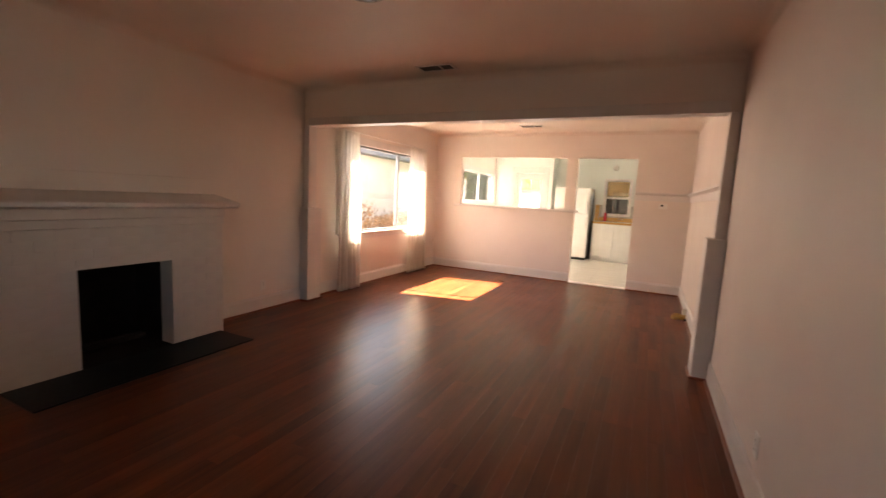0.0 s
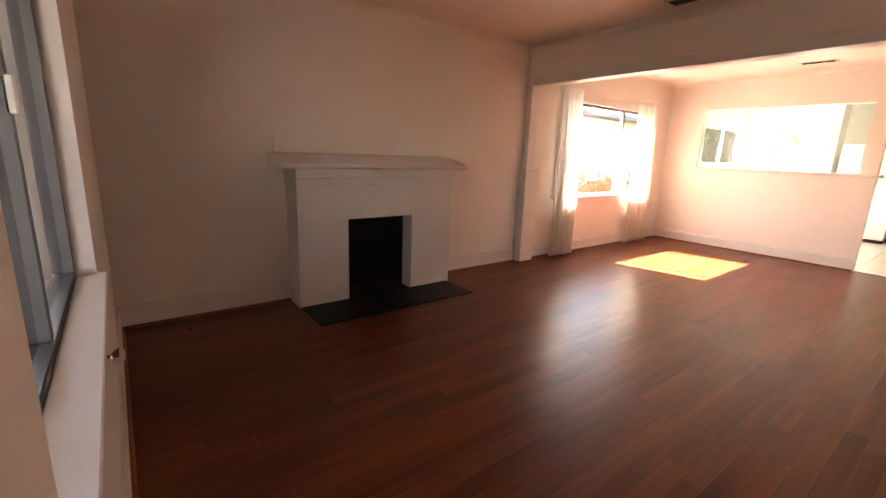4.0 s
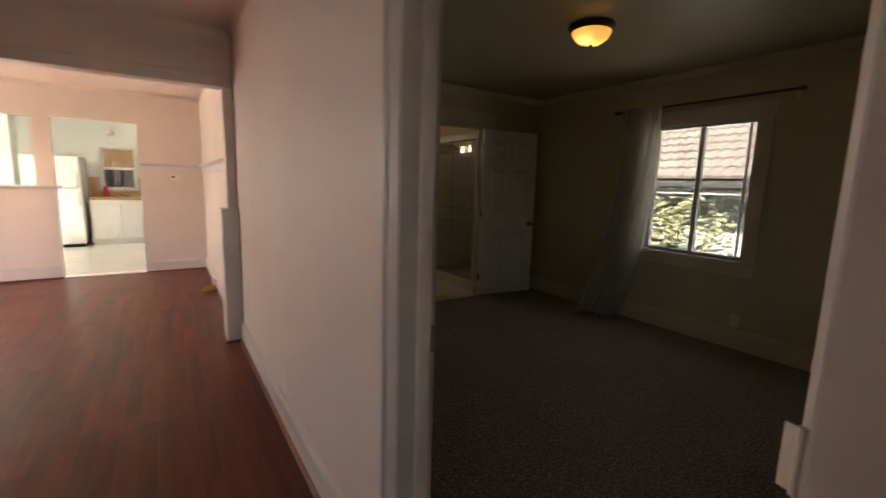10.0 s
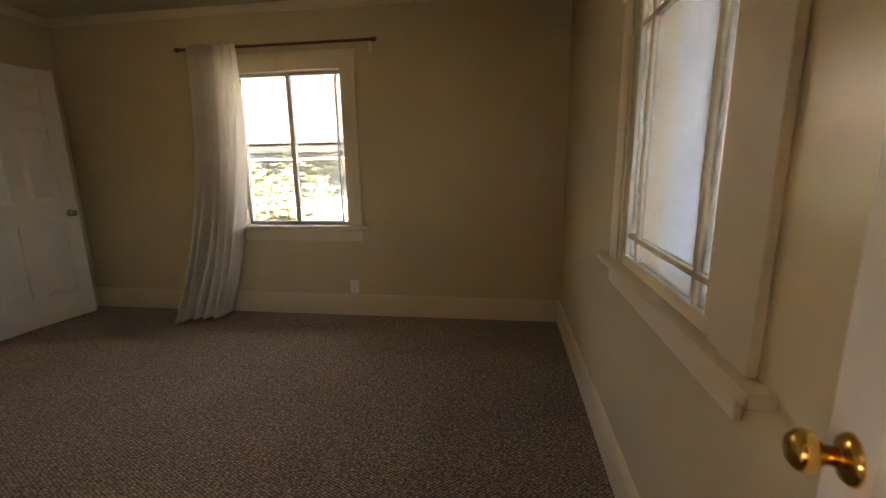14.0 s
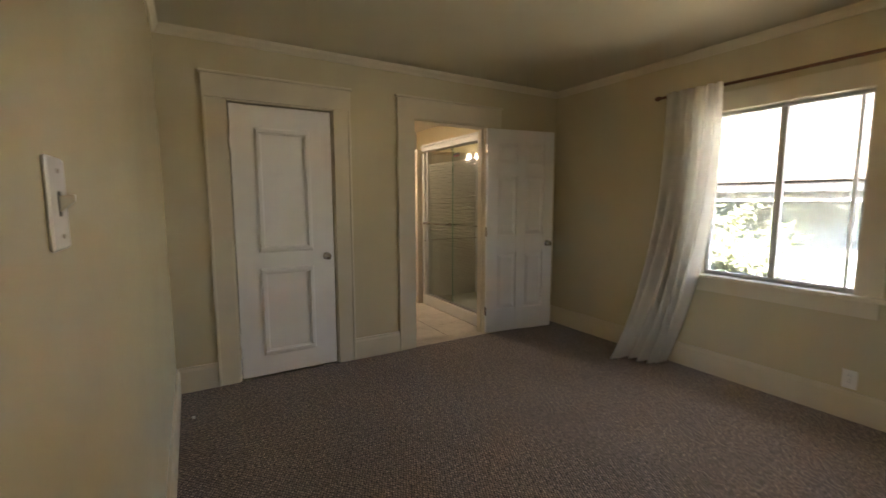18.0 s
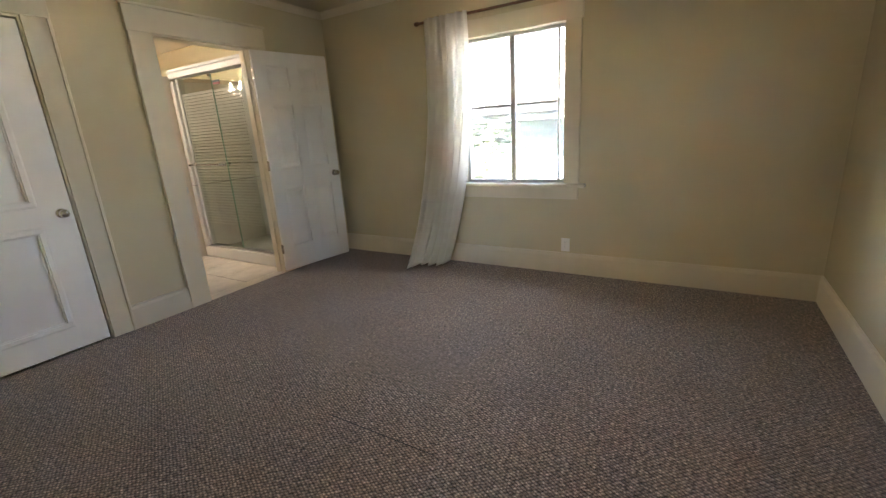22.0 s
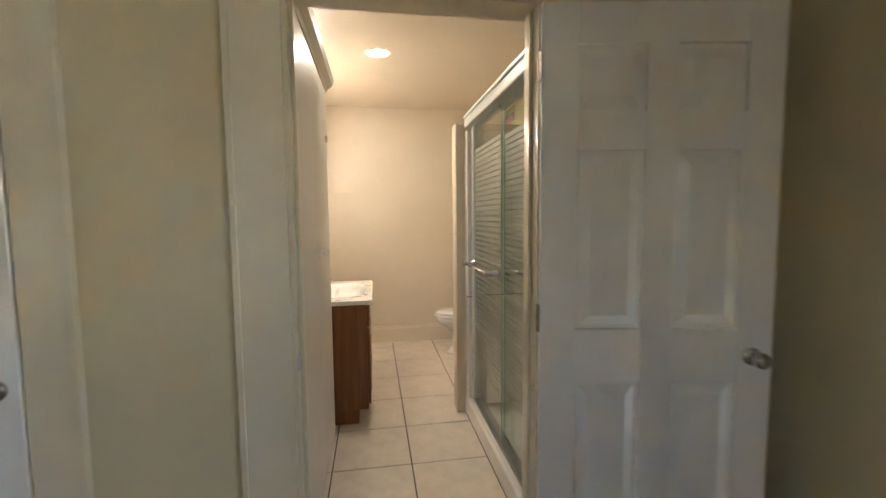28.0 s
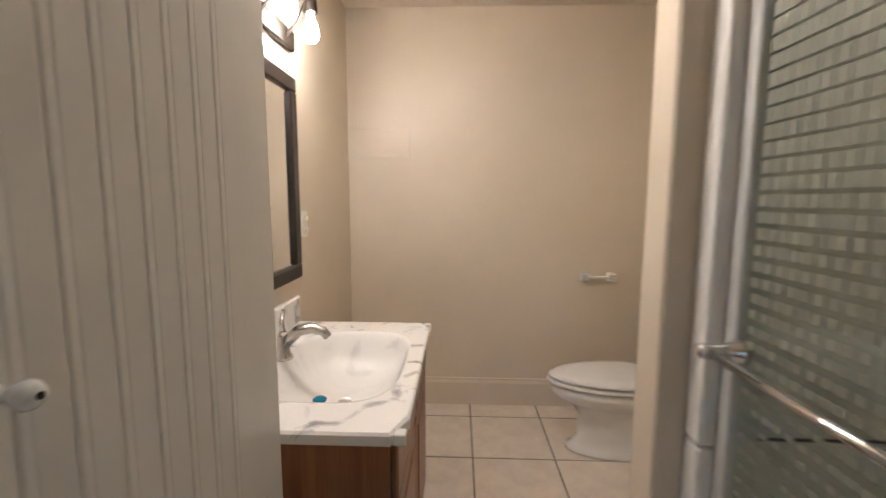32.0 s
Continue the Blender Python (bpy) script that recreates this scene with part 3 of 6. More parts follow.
def six_panel(leaf, w, h, th, mat):
    """Rails, stiles and six raised panels for a door leaf that hangs along local +x, from y 0 to th."""
    bm = box(0.004, 0.0155, 0.004, w - 0.004, th - 0.0155, h - 0.004)
    st, mid = 0.115, 0.10
    rows = [(0.0, 0.23), (0.80, 0.98), (1.56, 1.68), (h - 0.125, h)]
    for y0, y1 in ((0, 0.016), (th - 0.016, th)):
        for x0, x1 in ((0, st), (w / 2 - mid / 2, w / 2 + mid / 2), (w - st, w)):
            box(x0, y0, 0, x1, y1, h, 0.0015, bm)
        for z0, z1 in rows:
            box(st, y0 + 0.0002, z0, w / 2 - mid / 2, y1 - 0.0002, z1, 0.0015, bm)
            box(w / 2 + mid / 2, y0 + 0.0002, z0, w - st, y1 - 0.0002, z1, 0.0015, bm)
    slab = part("leaf", bm, mat, leaf)
    for (za, zb) in ((0.23, 0.80), (0.98, 1.56), (1.68, h - 0.125)):
        for xa, xb in ((st, w / 2 - mid / 2), (w / 2 + mid / 2, w - st)):
            pb = bmesh.new()
            for ya, yb in ((0.003, 0.016), (th - 0.016, th - 0.003)):
                o, i = (ya, yb) if ya < 0.01 else (yb, ya)
                g, s = 0.012, 0.046
                ringo = [(xa + g, i, za + g), (xb - g, i, za + g), (xb - g, i, zb - g), (xa + g, i, zb - g)]
                ringi = [(xa + s, o, za + s), (xb - s, o, za + s), (xb - s, o, zb - s), (xa + s, o, zb - s)]
                loft([ringo, ringi], pb, (False, True))
            part("panel", pb, mat, slab)
    return slab


def slab_window(name, label, x0, x1, y0, y1, z0, z1, bars, frame_mat, bar=0.03, pane=None):
    """Metal window across x, between y0 and y1: outer frame, uprights at bars, and panes."""
    ob = thing(name, label, "window")
    structure(ob, label, "window")
    yc = (x0 + x1) / 2
    bm = bmesh.new()
    for a, b, c, d in ((y0, y1, z0, z0 + bar), (y0, y1, z1 - bar, z1), (y0, y0 + bar, z0 + bar, z1 - bar), (y1 - bar, y1, z0 + bar, z1 - bar)):
        box(x0, a, c, x1, b, d, 0.003, bm)
    part("window_frame", bm, frame_mat, ob)
    for yb, w in bars:
        part("mullion", box(x0 + 0.005, yb - w / 2, z0 + bar, x1 - 0.005, yb + w / 2, z1 - bar, 0.003), frame_mat, ob)
    edges = [y0 + bar] + sorted(y for y, _ in bars) + [y1 - bar]
    for i, (a, b) in enumerate(zip(edges, edges[1:])):
        xp = yc + (0.01 if i % 2 else -0.01)
        p = part("pane", box(xp - 0.002, a, z0 + bar, xp + 0.002, b, z1 - bar), pane or M_PANE, ob)
        p.visible_shadow = False
    return ob

# ---- the house: floors, walls, ceilings ----
XL, XR, XB = -3.70, 0.578, 0.665
YS, YK = -0.55, 6.95
ZC = 2.50
BX1, BY0, BY1 = 4.233, -0.512, 3.70
BATH0, BATHN = 2.175, 6.97

ground = part("ground", box(-400, -400, -0.75, 400, 400, -0.62), M_GROUND)
structure(ground, "dry bare ground round the house", "ground")
wall("wall_west", "x", XL - 0.15, XL, YS - 0.15, 11.05, -0.6, 2.6, [(1.0, 1.8, -0.05, 0.98), (4.15, 6.3, 0.77, 2.0), (7.75, 10.28, 1.27, 1.96)], [M_STUCCO, M_WALL, M_TRIM], "white painted plaster wall with a wide window")
wall("wall_south", "y", YS - 0.15, YS, XL, XB, -0.6, 2.6, [(-2.12, -0.72, 0.80, 2.0)], [M_STUCCO, M_WALL, M_TRIM], "white painted front wall with a window")
wall("wall_middle", "x", XR, XB, YS, 11.05, -0.2, 2.6, [(-0.318, 0.525, 0.0, 2.05)], [M_WALL, M_BED, M_TRIM], "white painted partition wall with a doorway")
wall("wall_kitchen", "y", YK, YK + 0.12, XL, XR, -0.1, 2.6, [(-3.18, -1.27, 1.22, 2.083), (-1.10, -0.195, 0.0, 2.083)], [M_WALL, M_KITW, M_WALL], "white painted wall with pass-through and doorway")
wall("wall_bedroom_north", "y", BY1, BY1 + 0.12, XB, BX1, -0.1, 2.6, [(1.062, 1.815, 0.0, 2.05), (2.525, 3.315, 0.0, 2.05)], [M_BED, M_BATH, M_BEDTRIM], "cream painted wall with closet and bathroom doorways")
wall("wall_bedroom_east", "x", BX1, BX1 + 0.15, BY0 - 0.15, BATHN + 0.12, -0.6, 2.6, [(1.205, 2.11, 0.775, 1.99)], [M_BED, M_STUCCO, M_BEDTRIM], "cream painted outer wall with one window")
wall("wall_bedroom_south", "y", BY0 - 0.15, BY0, XB, BX1, -0.6, 2.6, [(1.86, 2.60, 0.885, 1.85)], [M_STUCCO, M_BED, M_BEDTRIM], "cream painted wall with a small-paned window")
wall("wall_bath_west", "x", BATH0 - 0.12, BATH0, BY1 + 0.12, BATHN, -0.1, 2.6, [], [M_BATH, M_BATH], "beige painted bathroom wall")
wall("wall_bath_north", "y", BATHN, BATHN + 0.12, BATH0 - 0.12, BX1, -0.1, 2.6, [], [M_BATH, M_BATH], "beige painted bathroom wall")
wall("wall_kitchen_north", "y", 10.9, 11.05, -2.2, XR, -0.6, 2.6, [(-0.985, -0.41, 1.10, 1.95)], [M_KIT, M_TANWALL, M_TRIM], "pale green kitchen wall with a small window")
wall("wall_kitchen_door", "y", 10.4, 10.52, XL, -2.2, -0.6, 2.6, [(-3.14, -2.38, 0.0, 2.05)], [M_KITW, M_STUCCO, M_TRIM], "white kitchen wall with the back door")
wall("wall_kitchen_return", "x", -2.3, -2.2, 10.52, 10.9, -0.1, 2.6, [], [M_KITW, M_KIT], "pale green short return wall")
wall("wall_closet_back", "y", BY1 + 0.75, BY1 + 0.8, XB, BATH0 - 0.12, -0.1, 2.6, [], [M_BED, M_BED], "plain closet back wall")

for nm, a, mat, lab in (
    ("ceiling_living", (XL, YS, ZC, XR, 3.46, 2.6), M_CEIL, "white painted plaster ceiling"),
    ("ceiling_dining", (XL, 3.58, ZC, XR, YK, 2.6), M_CEIL, "white painted plaster ceiling of the dining end"),
    ("ceiling_kitchen", (XL, YK + 0.12, ZC, XR, 11.0, 2.6), M_KITW, "white painted kitchen ceiling"),
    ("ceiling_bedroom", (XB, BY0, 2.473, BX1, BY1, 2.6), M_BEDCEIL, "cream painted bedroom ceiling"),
    ("ceiling_bath", (BATH0, BY1 + 0.12, 2.51, BX1, BATHN, 2.6), M_BATH, "beige painted bathroom ceiling"),
):
    structure(part(nm, box(*a), mat), lab, "ceiling")
roof = part("roof", box(XL - 0.55, YS - 0.35, 2.62, BX1 + 0.45, 11.4, 2.75), M_ROOFTILE)
structure(roof, "flat roof slab over the whole house", "roof")

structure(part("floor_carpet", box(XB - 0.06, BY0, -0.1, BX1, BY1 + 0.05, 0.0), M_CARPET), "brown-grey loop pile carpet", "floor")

# beam and pilasters between living and dining end
beam = part("beam", box(XL, 3.46, 2.08, XR, 3.58, 2.6, 0.006), M_WALL)
structure(beam, "white painted beam across the wide opening", "beam")
part("beam_board", box(XL + 0.08, 3.447, 2.075, XR - 0.08, 3.593, 2.165, 0.004), M_TRIM, beam)
for side, x0, x1, u0, u1 in (("west", XL, XL + 0.13, XL, XL + 0.08), ("east", XR - 0.128, XR, XR - 0.075, XR)):
    pil = part("pilaster", box(x0, 3.40, 0.0, x1, 3.63, 1.125, 0.006), M_TRIM)
    structure(pil, "white painted square pilaster with a thinner upper post", "pilaster")
    part("upper_post", box(u0, 3.455, 1.125, u1, 3.585, 2.08, 0.004), M_TRIM, pil)
    sh = box(x0 - (0 if side == "west" else 0.014), 3.386, 0.0, x1 + (0.014 if side == "west" else 0), 3.644, 0.02, 0.004)
    part("shoe_moulding", sh, M_SHOE, pil)

# baseboards, shoe mouldings, rails, coves
for x0, y0, x1, y1, sd in (
    (XL, YS, XL, 0.65, (1, 0)), (XL, 2.17, XL, 3.40, (1, 0)), (XL, 3.63, XL, YK, (1, 0)),
    (XL, YK, -1.10, YK, (0, -1)), (-0.195, YK, XR, YK, (0, -1)),
    (XR, 0.64, XR, 3.40, (-1, 0)), (XR, 3.63, XR, YK, (-1, 0)), (XL, YS, -0.56, YS, (0, 1)),
):
    strip("baseboard", x0, y0, x1, y1, BASE, M_TRIM, sd, "white painted tall baseboard")
    strip("shoe_moulding", x0, y0, x1, y1, SHOE, M_SHOE, sd, "red-brown wooden shoe moulding at the floor", "trim")
for x0, y0, x1, y1, sd in (
    (XB, BY1, 0.935, BY1, (0, -1)), (1.945, BY1, 2.375, BY1, (0, -1)), (3.47, BY1, BX1, BY1, (0, -1)),
    (BX1, BY0, BX1, BY1, (-1, 0)), (XB, BY0, BX1, BY0, (0, 1)), (XB, 0.66, XB, BY1, (1, 0)),
):
    strip("baseboard", x0, y0, x1, y1, BEDBASE, M_BEDTRIM, sd, "cream painted tall baseboard")
for x0, y0, x1, y1, sd in ((2.18, BATHN, BX1, BATHN, (0, -1)),):
    strip("baseboard", x0, y0, x1, y1, BEDBASE, M_BATH, sd, "beige painted tall baseboard")
strip("chair_rail", -0.185, YK, XR, YK, RAIL, M_TRIM, (0, -1), "white painted wooden plate rail", "trim")
strip("chair_rail", XR, 3.585, XR, YK, RAIL, M_TRIM, (-1, 0), "white painted wooden plate rail", "trim")


def cove(z, r):
    pts = [(0, z), (0, z - r)]
    for i in range(1, 6):
        a = math.pi / 2 * i / 6
        pts.append((r - r * math.cos(a), z - r + r * math.sin(a)))
    return pts + [(r, z)]


for x0, y0, x1, y1, sd in ((XL, YS, XL, 3.46, (1, 0)), (XR, YS, XR, 3.46, (-1, 0)), (XL, 3.46, XR, 3.46, (0, -1)), (XL, 3.58, XL, YK, (1, 0)), (XR, 3.58, XR, YK, (-1, 0)), (XL, YK, XR, YK, (0, -1))):
    strip("ceiling_cove", x0, y0, x1, y1, cove(ZC, 0.06), M_CEIL, sd, "rounded plaster cove under the ceiling", "trim")
CROWN = [(0, 2.473), (0, 2.415), (0.012, 2.415), (0.018, 2.43), (0.034, 2.452), (0.04, 2.473)]
for x0, y0, x1, y1, sd in ((XB, BY1, BX1, BY1, (0, -1)), (BX1, BY0, BX1, BY1, (-1, 0)), (XB, BY0, BX1, BY0, (0, 1)), (XB, BY0, XB, BY1, (1, 0))):
    strip("crown_moulding", x0, y0, x1, y1, CROWN, M_BEDTRIM, sd, "small cream crown moulding", "trim")

# pass-through sill and doorway details
sill = part("sill", box(-3.27, 6.90, 1.185, -1.06, 7.12, 1.222, 0.006), M_TRIM)
structure(sill, "white painted sill board of the pass-through", "sill")
structure(part("threshold", box(-1.10, 6.93, 0.0, -0.195, 7.09, 0.012, 0.004), M_TRIM), "pale threshold strip between wood and tile", "threshold")
structure(part("threshold", box(2.545, 3.69, 0.0, 3.30, 3.778, 0.006, 0.003), M_BTILE), "narrow beige threshold at the bathroom", "threshold")


# ---- doors and casings ----


def flat_casing(name, label, a0, a1, z1, wall_y, w, head_h, mat, over=0.012):
    """Flat boards round a doorway in a wall across y that faces -y, with backband and head board."""
    ob = thing(name, label, "door frame")
    structure(ob, label, "door frame")
    y0 = wall_y - 0.02
    for x0, x1, bx in ((a0 - w, a0, a0 - w), (a1, a1 + w, a1 + w)):
        p = part("jamb_casing", box(x0, y0, 0, x1, wall_y, z1, 0.002), mat, ob)
        part("backband", box(bx - 0.009, y0 - 0.008, 0, bx + 0.009, wall_y, z1, 0.002), mat, p)
    h = part("head_casing", box(a0 - w - over, y0 - 0.003, z1, a1 + w + over, wall_y, z1 + head_h, 0.002), mat, ob)
    part("cap", box(a0 - w - over - 0.012, y0 - 0.016, z1 + head_h, a1 + w + over + 0.012, wall_y, z1 + head_h + 0.018, 0.003), mat, h)
    for x0, x1 in ((a0, a0 + 0.012), (a1 - 0.012, a1)):
        part("jamb", box(x0, wall_y - 0.004, 0, x1, wall_y + 0.124, z1, 0.001), mat, ob)
    part("jamb_head", box(a0 + 0.012, wall_y - 0.004, z1 - 0.012, a1 - 0.012, wall_y + 0.124, z1, 0.001), mat, ob)
    return ob


flat_casing("door_frame_closet", "cream painted flat boards round the closet door", 1.062, 1.815, 2.05, BY1, 0.13, 0.155, M_BEDTRIM)
bframe = flat_casing("door_frame_bath", "cream painted flat boards round the bathroom doorway", 2.525, 3.315, 2.05, BY1, 0.15, 0.165, M_BEDTRIM)

for xa, xb in ((2.537, 2.549), (3.291, 3.303)):
    part("door_stop", box(xa, BY1 + 0.045, 0, xb, BY1 + 0.085, 2.037, 0.002), M_BEDTRIM, bframe)
part("strike_plate", box(2.535, 3.688, 0.905, 2.545, 3.715, 0.955, 0.002), M_ALUW, bframe)
closet = thing("closet_door", "white closet door, shut, with two moulded panels", "door", 1.080, BY1 - 0.006, 0.014)
leaf = part("leaf", box(0, 0, 0, 0.715, 0.036, 2.012, 0.003), M_DOORW, closet)
for z0, z1 in ((0.945, 1.855), (0.155, 0.825)):
    bm = bmesh.new()
    for w, d in ((0.045, 0.011), (0.028, 0.022)):
        ring_frame(0.158 + (0.045 - w) / 2, z0 + (0.045 - w) / 2, 0.55 - (0.045 - w) / 2, z1 - (0.045 - w) / 2, w, -d, 0.001, 0.003, bm)
    part("panel_moulding", bm, M_DOORW, leaf)
door_knob(closet, 0.655, 0, 0.89, -1, M_NICKEL)
for z in (0.3, 1.75):
    hinge(closet, -0.002, -0.004, z, M_DOORW)

bath_door = thing("bathroom_door", "white six-panel door standing open into the bedroom", "door", 3.305, 3.672, 0.018, -9.5)
six_panel(bath_door, 0.765, 2.015, 0.035, M_DOORW)
door_knob(bath_door, 0.70, 0, 0.885, -1, M_NICKEL)
door_knob(bath_door, 0.70, 0.035, 0.885, 1, M_NICKEL)
for z in (0.22, 1.02, 1.82):
    hinge(bath_door, -0.006, 0.004, z, M_NICKEL)

bed_door = thing("bedroom_door", "white six-panel door standing wide open by the wall", "door", 0.70, -0.298, 0.018, -15.5)
six_panel(bed_door, 0.77, 2.015, 0.035, M_DOORW)
door_knob(bed_door, 0.705, 0.035, 0.918, 1, M_BRASS, 0.026)
part("latch_plate", box(0.7695, 0.006, 0.85, 0.7715, 0.029, 0.93, 0.0005), M_BRASS, bed_door)
for z in (0.22, 1.02, 1.82):
    hinge(bed_door, -0.004, 0.03, z, M_PLASTIC)

# fluted casing round the bedroom doorway, both sides
bedcas = thing("door_frame_bedroom", "white painted fluted casing round the bedroom doorway", "door frame")
structure(bedcas, "white painted fluted casing round the bedroom doorway", "door frame")


def fluted(side_x, out, y0, y1, mat, parent):
    w = y1 - y0
    prof = [(0, 0), (0.02, 0), (0.026, 0.08), (0.026, 0.2), (0.018, 0.25), (0.014, 0.33), (0.019, 0.42), (0.019, 0.58), (0.014, 0.67), (0.018, 0.75), (0.024, 0.8), (0.024, 0.93), (0.016, 1), (0, 1)]
    rings = [[(side_x + out * o, y0 + w * t, z) for o, t in prof] for z in (0.0, 2.05)]
    part("jamb_casing", loft(rings), mat, parent)


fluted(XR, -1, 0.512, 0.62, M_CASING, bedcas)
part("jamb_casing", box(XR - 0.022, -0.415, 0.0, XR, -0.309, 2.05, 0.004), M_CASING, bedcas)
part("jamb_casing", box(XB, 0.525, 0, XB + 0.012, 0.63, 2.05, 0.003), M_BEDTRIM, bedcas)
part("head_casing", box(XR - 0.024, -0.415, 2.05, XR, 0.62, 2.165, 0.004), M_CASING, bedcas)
part("head_casing", box(XB, -0.415, 2.05, XB + 0.012, 0.62, 2.165, 0.004), M_BEDTRIM, bedcas)
part("jamb", box(XR - 0.002, 0.512, 0.0, XB + 0.002, 0.525, 2.05, 0.001), M_CASING, bedcas)
part("jamb", box(XR - 0.002, -0.318, 0.0, XB + 0.002, -0.305, 2.05, 0.001), M_TRIM, bedcas)
part("jamb_head", box(XR - 0.002, -0.305, 2.037, XB + 0.002, 0.512, 2.05, 0.001), M_TRIM, bedcas)
part("door_stop", box(XR + 0.03, 0.498, 0.0, XR + 0.07, 0.512, 2.037, 0.002), M_TRIM, bedcas)
part("strike_plate", box(XB - 0.04, 0.5095, 0.91, XB - 0.001, 0.5125, 0.985, 0.001), M_OLDBRASS, bedcas, "aged brass strike plate")
part("hinge_leaf", box(XR + 0.008, -0.3055, 1.05, XR + 0.034, -0.3025, 1.155, 0.001), M_IVORY, bedcas, "painted hinge leaf with two screws")
for z in (1.074, 1.106, 1.138):
    part("screw", lathe([(0, 0.002), (0.0045, 0.0015), (0.0045, 0)], 8, None, pose(XR + 0.022, -0.3025, z, -90, 0, 0)), M_BRONZE, bedcas)
structure(part("threshold", box(XR - 0.004, -0.305, 0.0, XB + 0.01, 0.512, 0.008, 0.003), M_SHOE), "red-brown threshold strip at the carpet", "threshold")

# ---- windows ----
w1 = slab_window("window_1", "wide aluminium sliding window of the dining end", XL - 0.10, XL - 0.04, 4.15, 6.3, 0.77, 2.0, [(4.56, 0.035), (5.65, 0.045)], M_ALU, 0.03, M_SIDEPANE)
part("window_sill", box(XL - 0.04, 4.08, 0.745, XL + 0.03, 6.37, 0.772, 0.004), M_TRIM, w1)
part("apron", box(XL, 4.12, 0.68, XL + 0.016, 6.33, 0.745, 0.003), M_TRIM, w1)
part("head_casing", box(XL, 4.07, 2.0, XL + 0.018, 6.38, 2.10, 0.003), M_TRIM, w1)
for y in (4.07, 6.3):
    part("side_casing", box(XL, y, 0.772, XL + 0.018, y + 0.08, 2.0, 0.003), M_TRIM, w1)

w2 = slab_window("window_2", "aluminium sliding bedroom window, bright outside", BX1 + 0.05, BX1 + 0.10, 1.205, 2.11, 0.775, 1.99, [(1.665, 0.04), (1.275, 0.014)], M_ALUW, 0.024, M_SCREENED)
part("window_sill", box(BX1 - 0.06, 1.03, 0.745, BX1 + 0.05, 2.22, 0.775, 0.005), M_BEDTRIM, w2)
part("apron", box(BX1 - 0.02, 1.09, 0.645, BX1, 2.18, 0.745, 0.003), M_BEDTRIM, w2)
part("head_casing", box(BX1 - 0.02, 1.075, 1.99, BX1, 2.24, 2.125, 0.003), M_BEDTRIM, w2)
for y in (1.085, 2.11):
    part("side_casing", box(BX1 - 0.02, y, 0.775, BX1, y + 0.12, 1.99, 0.003), M_BEDTRIM, w2)

# small-paned window onto the porch
w3 = thing("window_3", "cream wooden sash with narrow border panes", "window")
structure(w3, "cream wooden sash with narrow border panes", "window")
Y3 = BY0 - 0.014
w3.location.x = -0.04
bm = bmesh.new()
ring_frame(1.89, 0.885, 2.62, 1.85, 0.04, Y3 - 0.02, Y3 + 0.02, 0.003, bm)
part("sash", bm, M_BEDTRIM, w3)
for x in (2.015, 2.475):
    part("muntin", box(x - 0.009, Y3 - 0.014, 0.925, x + 0.009, Y3 + 0.014, 1.81, 0.002), M_BEDTRIM, w3)
for z in (1.0, 1.725):
    part("muntin", box(1.93, Y3 - 0.0135, z - 0.009, 2.58, Y3 + 0.0135, z + 0.009, 0.002), M_BEDTRIM, w3)
xs, zs = (1.93, 2.015, 2.475, 2.58), (0.925, 1.0, 1.725, 1.81)
for xa, xb in zip(xs, xs[1:]):
    for za, zb in zip(zs, zs[1:]):
        p = part("pane", box(xa, Y3 - 0.002, za, xb, Y3 + 0.002, zb), M_PORCHPANE, w3)
        p.visible_shadow = False
part("window_sill", box(1.655, BY0 - 0.03, 0.855, 2.83, BY0 + 0.05, 0.884, 0.005), M_BEDTRIM, w3)
part("apron", box(1.745, BY0, 0.78, 2.75, BY0 + 0.018, 0.855, 0.003), M_BEDTRIM, w3)
part("head_casing", box(1.70, BY0, 1.85, 2.77, BY0 + 0.024, 1.97, 0.003), M_BEDTRIM, w3)
for x in (1.715, 2.64):
    part("side_casing", box(x, BY0, 0.884, x + 0.11, BY0 + 0.02, 1.85, 0.003), M_BEDTRIM, w3)
for xa, xb in ((1.825, 1.892), (2.618, 2.64)):
    part("stop", box(xa, BY0 - 0.034, 0.884, xb, BY0 + 0.012, 1.85, 0.002), M_BEDTRIM, w3)

# front window beside the doorway
w4 = thing("window_4", "dark aluminium sliding front window with deep sill", "window")
structure(w4, "dark aluminium sliding front window with deep sill", "window")
bm = bmesh.new()
ring_frame(-2.12, 0.80, -0.72, 2.0, 0.026, YS - 0.115, YS - 0.06, 0.003, bm)
part("window_frame", bm, M_ALU, w4)
part("mullion", box(-1.44, YS - 0.11, 0.826, -1.41, YS - 0.065, 1.974, 0.003), M_ALU, w4)
for xa, xb in ((-2.094, -1.44), (-1.41, -0.746)):
    p = part("pane", box(xa, YS - 0.094, 0.826, xb, YS - 0.09, 1.974), M_DIMMED, w4)
    p.visible_shadow = False
part("window_sill", box(-2.14, YS - 0.06, 0.775, -0.70, YS + 0.03, 0.806, 0.004), M_TRIM, w4)
part("sash_lock", box(-1.44, YS - 0.075, 1.34, -1.41, YS - 0.055, 1.42, 0.003), M_PLASTIC, w4)

hold = thing("curtain_holdback", "clear glass holdback knob on a white plate", "holdback", -1.74, YS, 0.61)
part("plate", box(-0.018, 0, -0.05, 0.018, 0.006, 0.05, 0.002), M_PLASTIC, hold)
part("knob", lathe([(0, 0.06), (0.022, 0.056), (0.026, 0.04), (0.018, 0.028), (0.009, 0.022), (0.009, 0.005)], 14, None, pose(0, 0, 0.01, -90, 0, 0)), M_SHADE, hold, smooth=True)

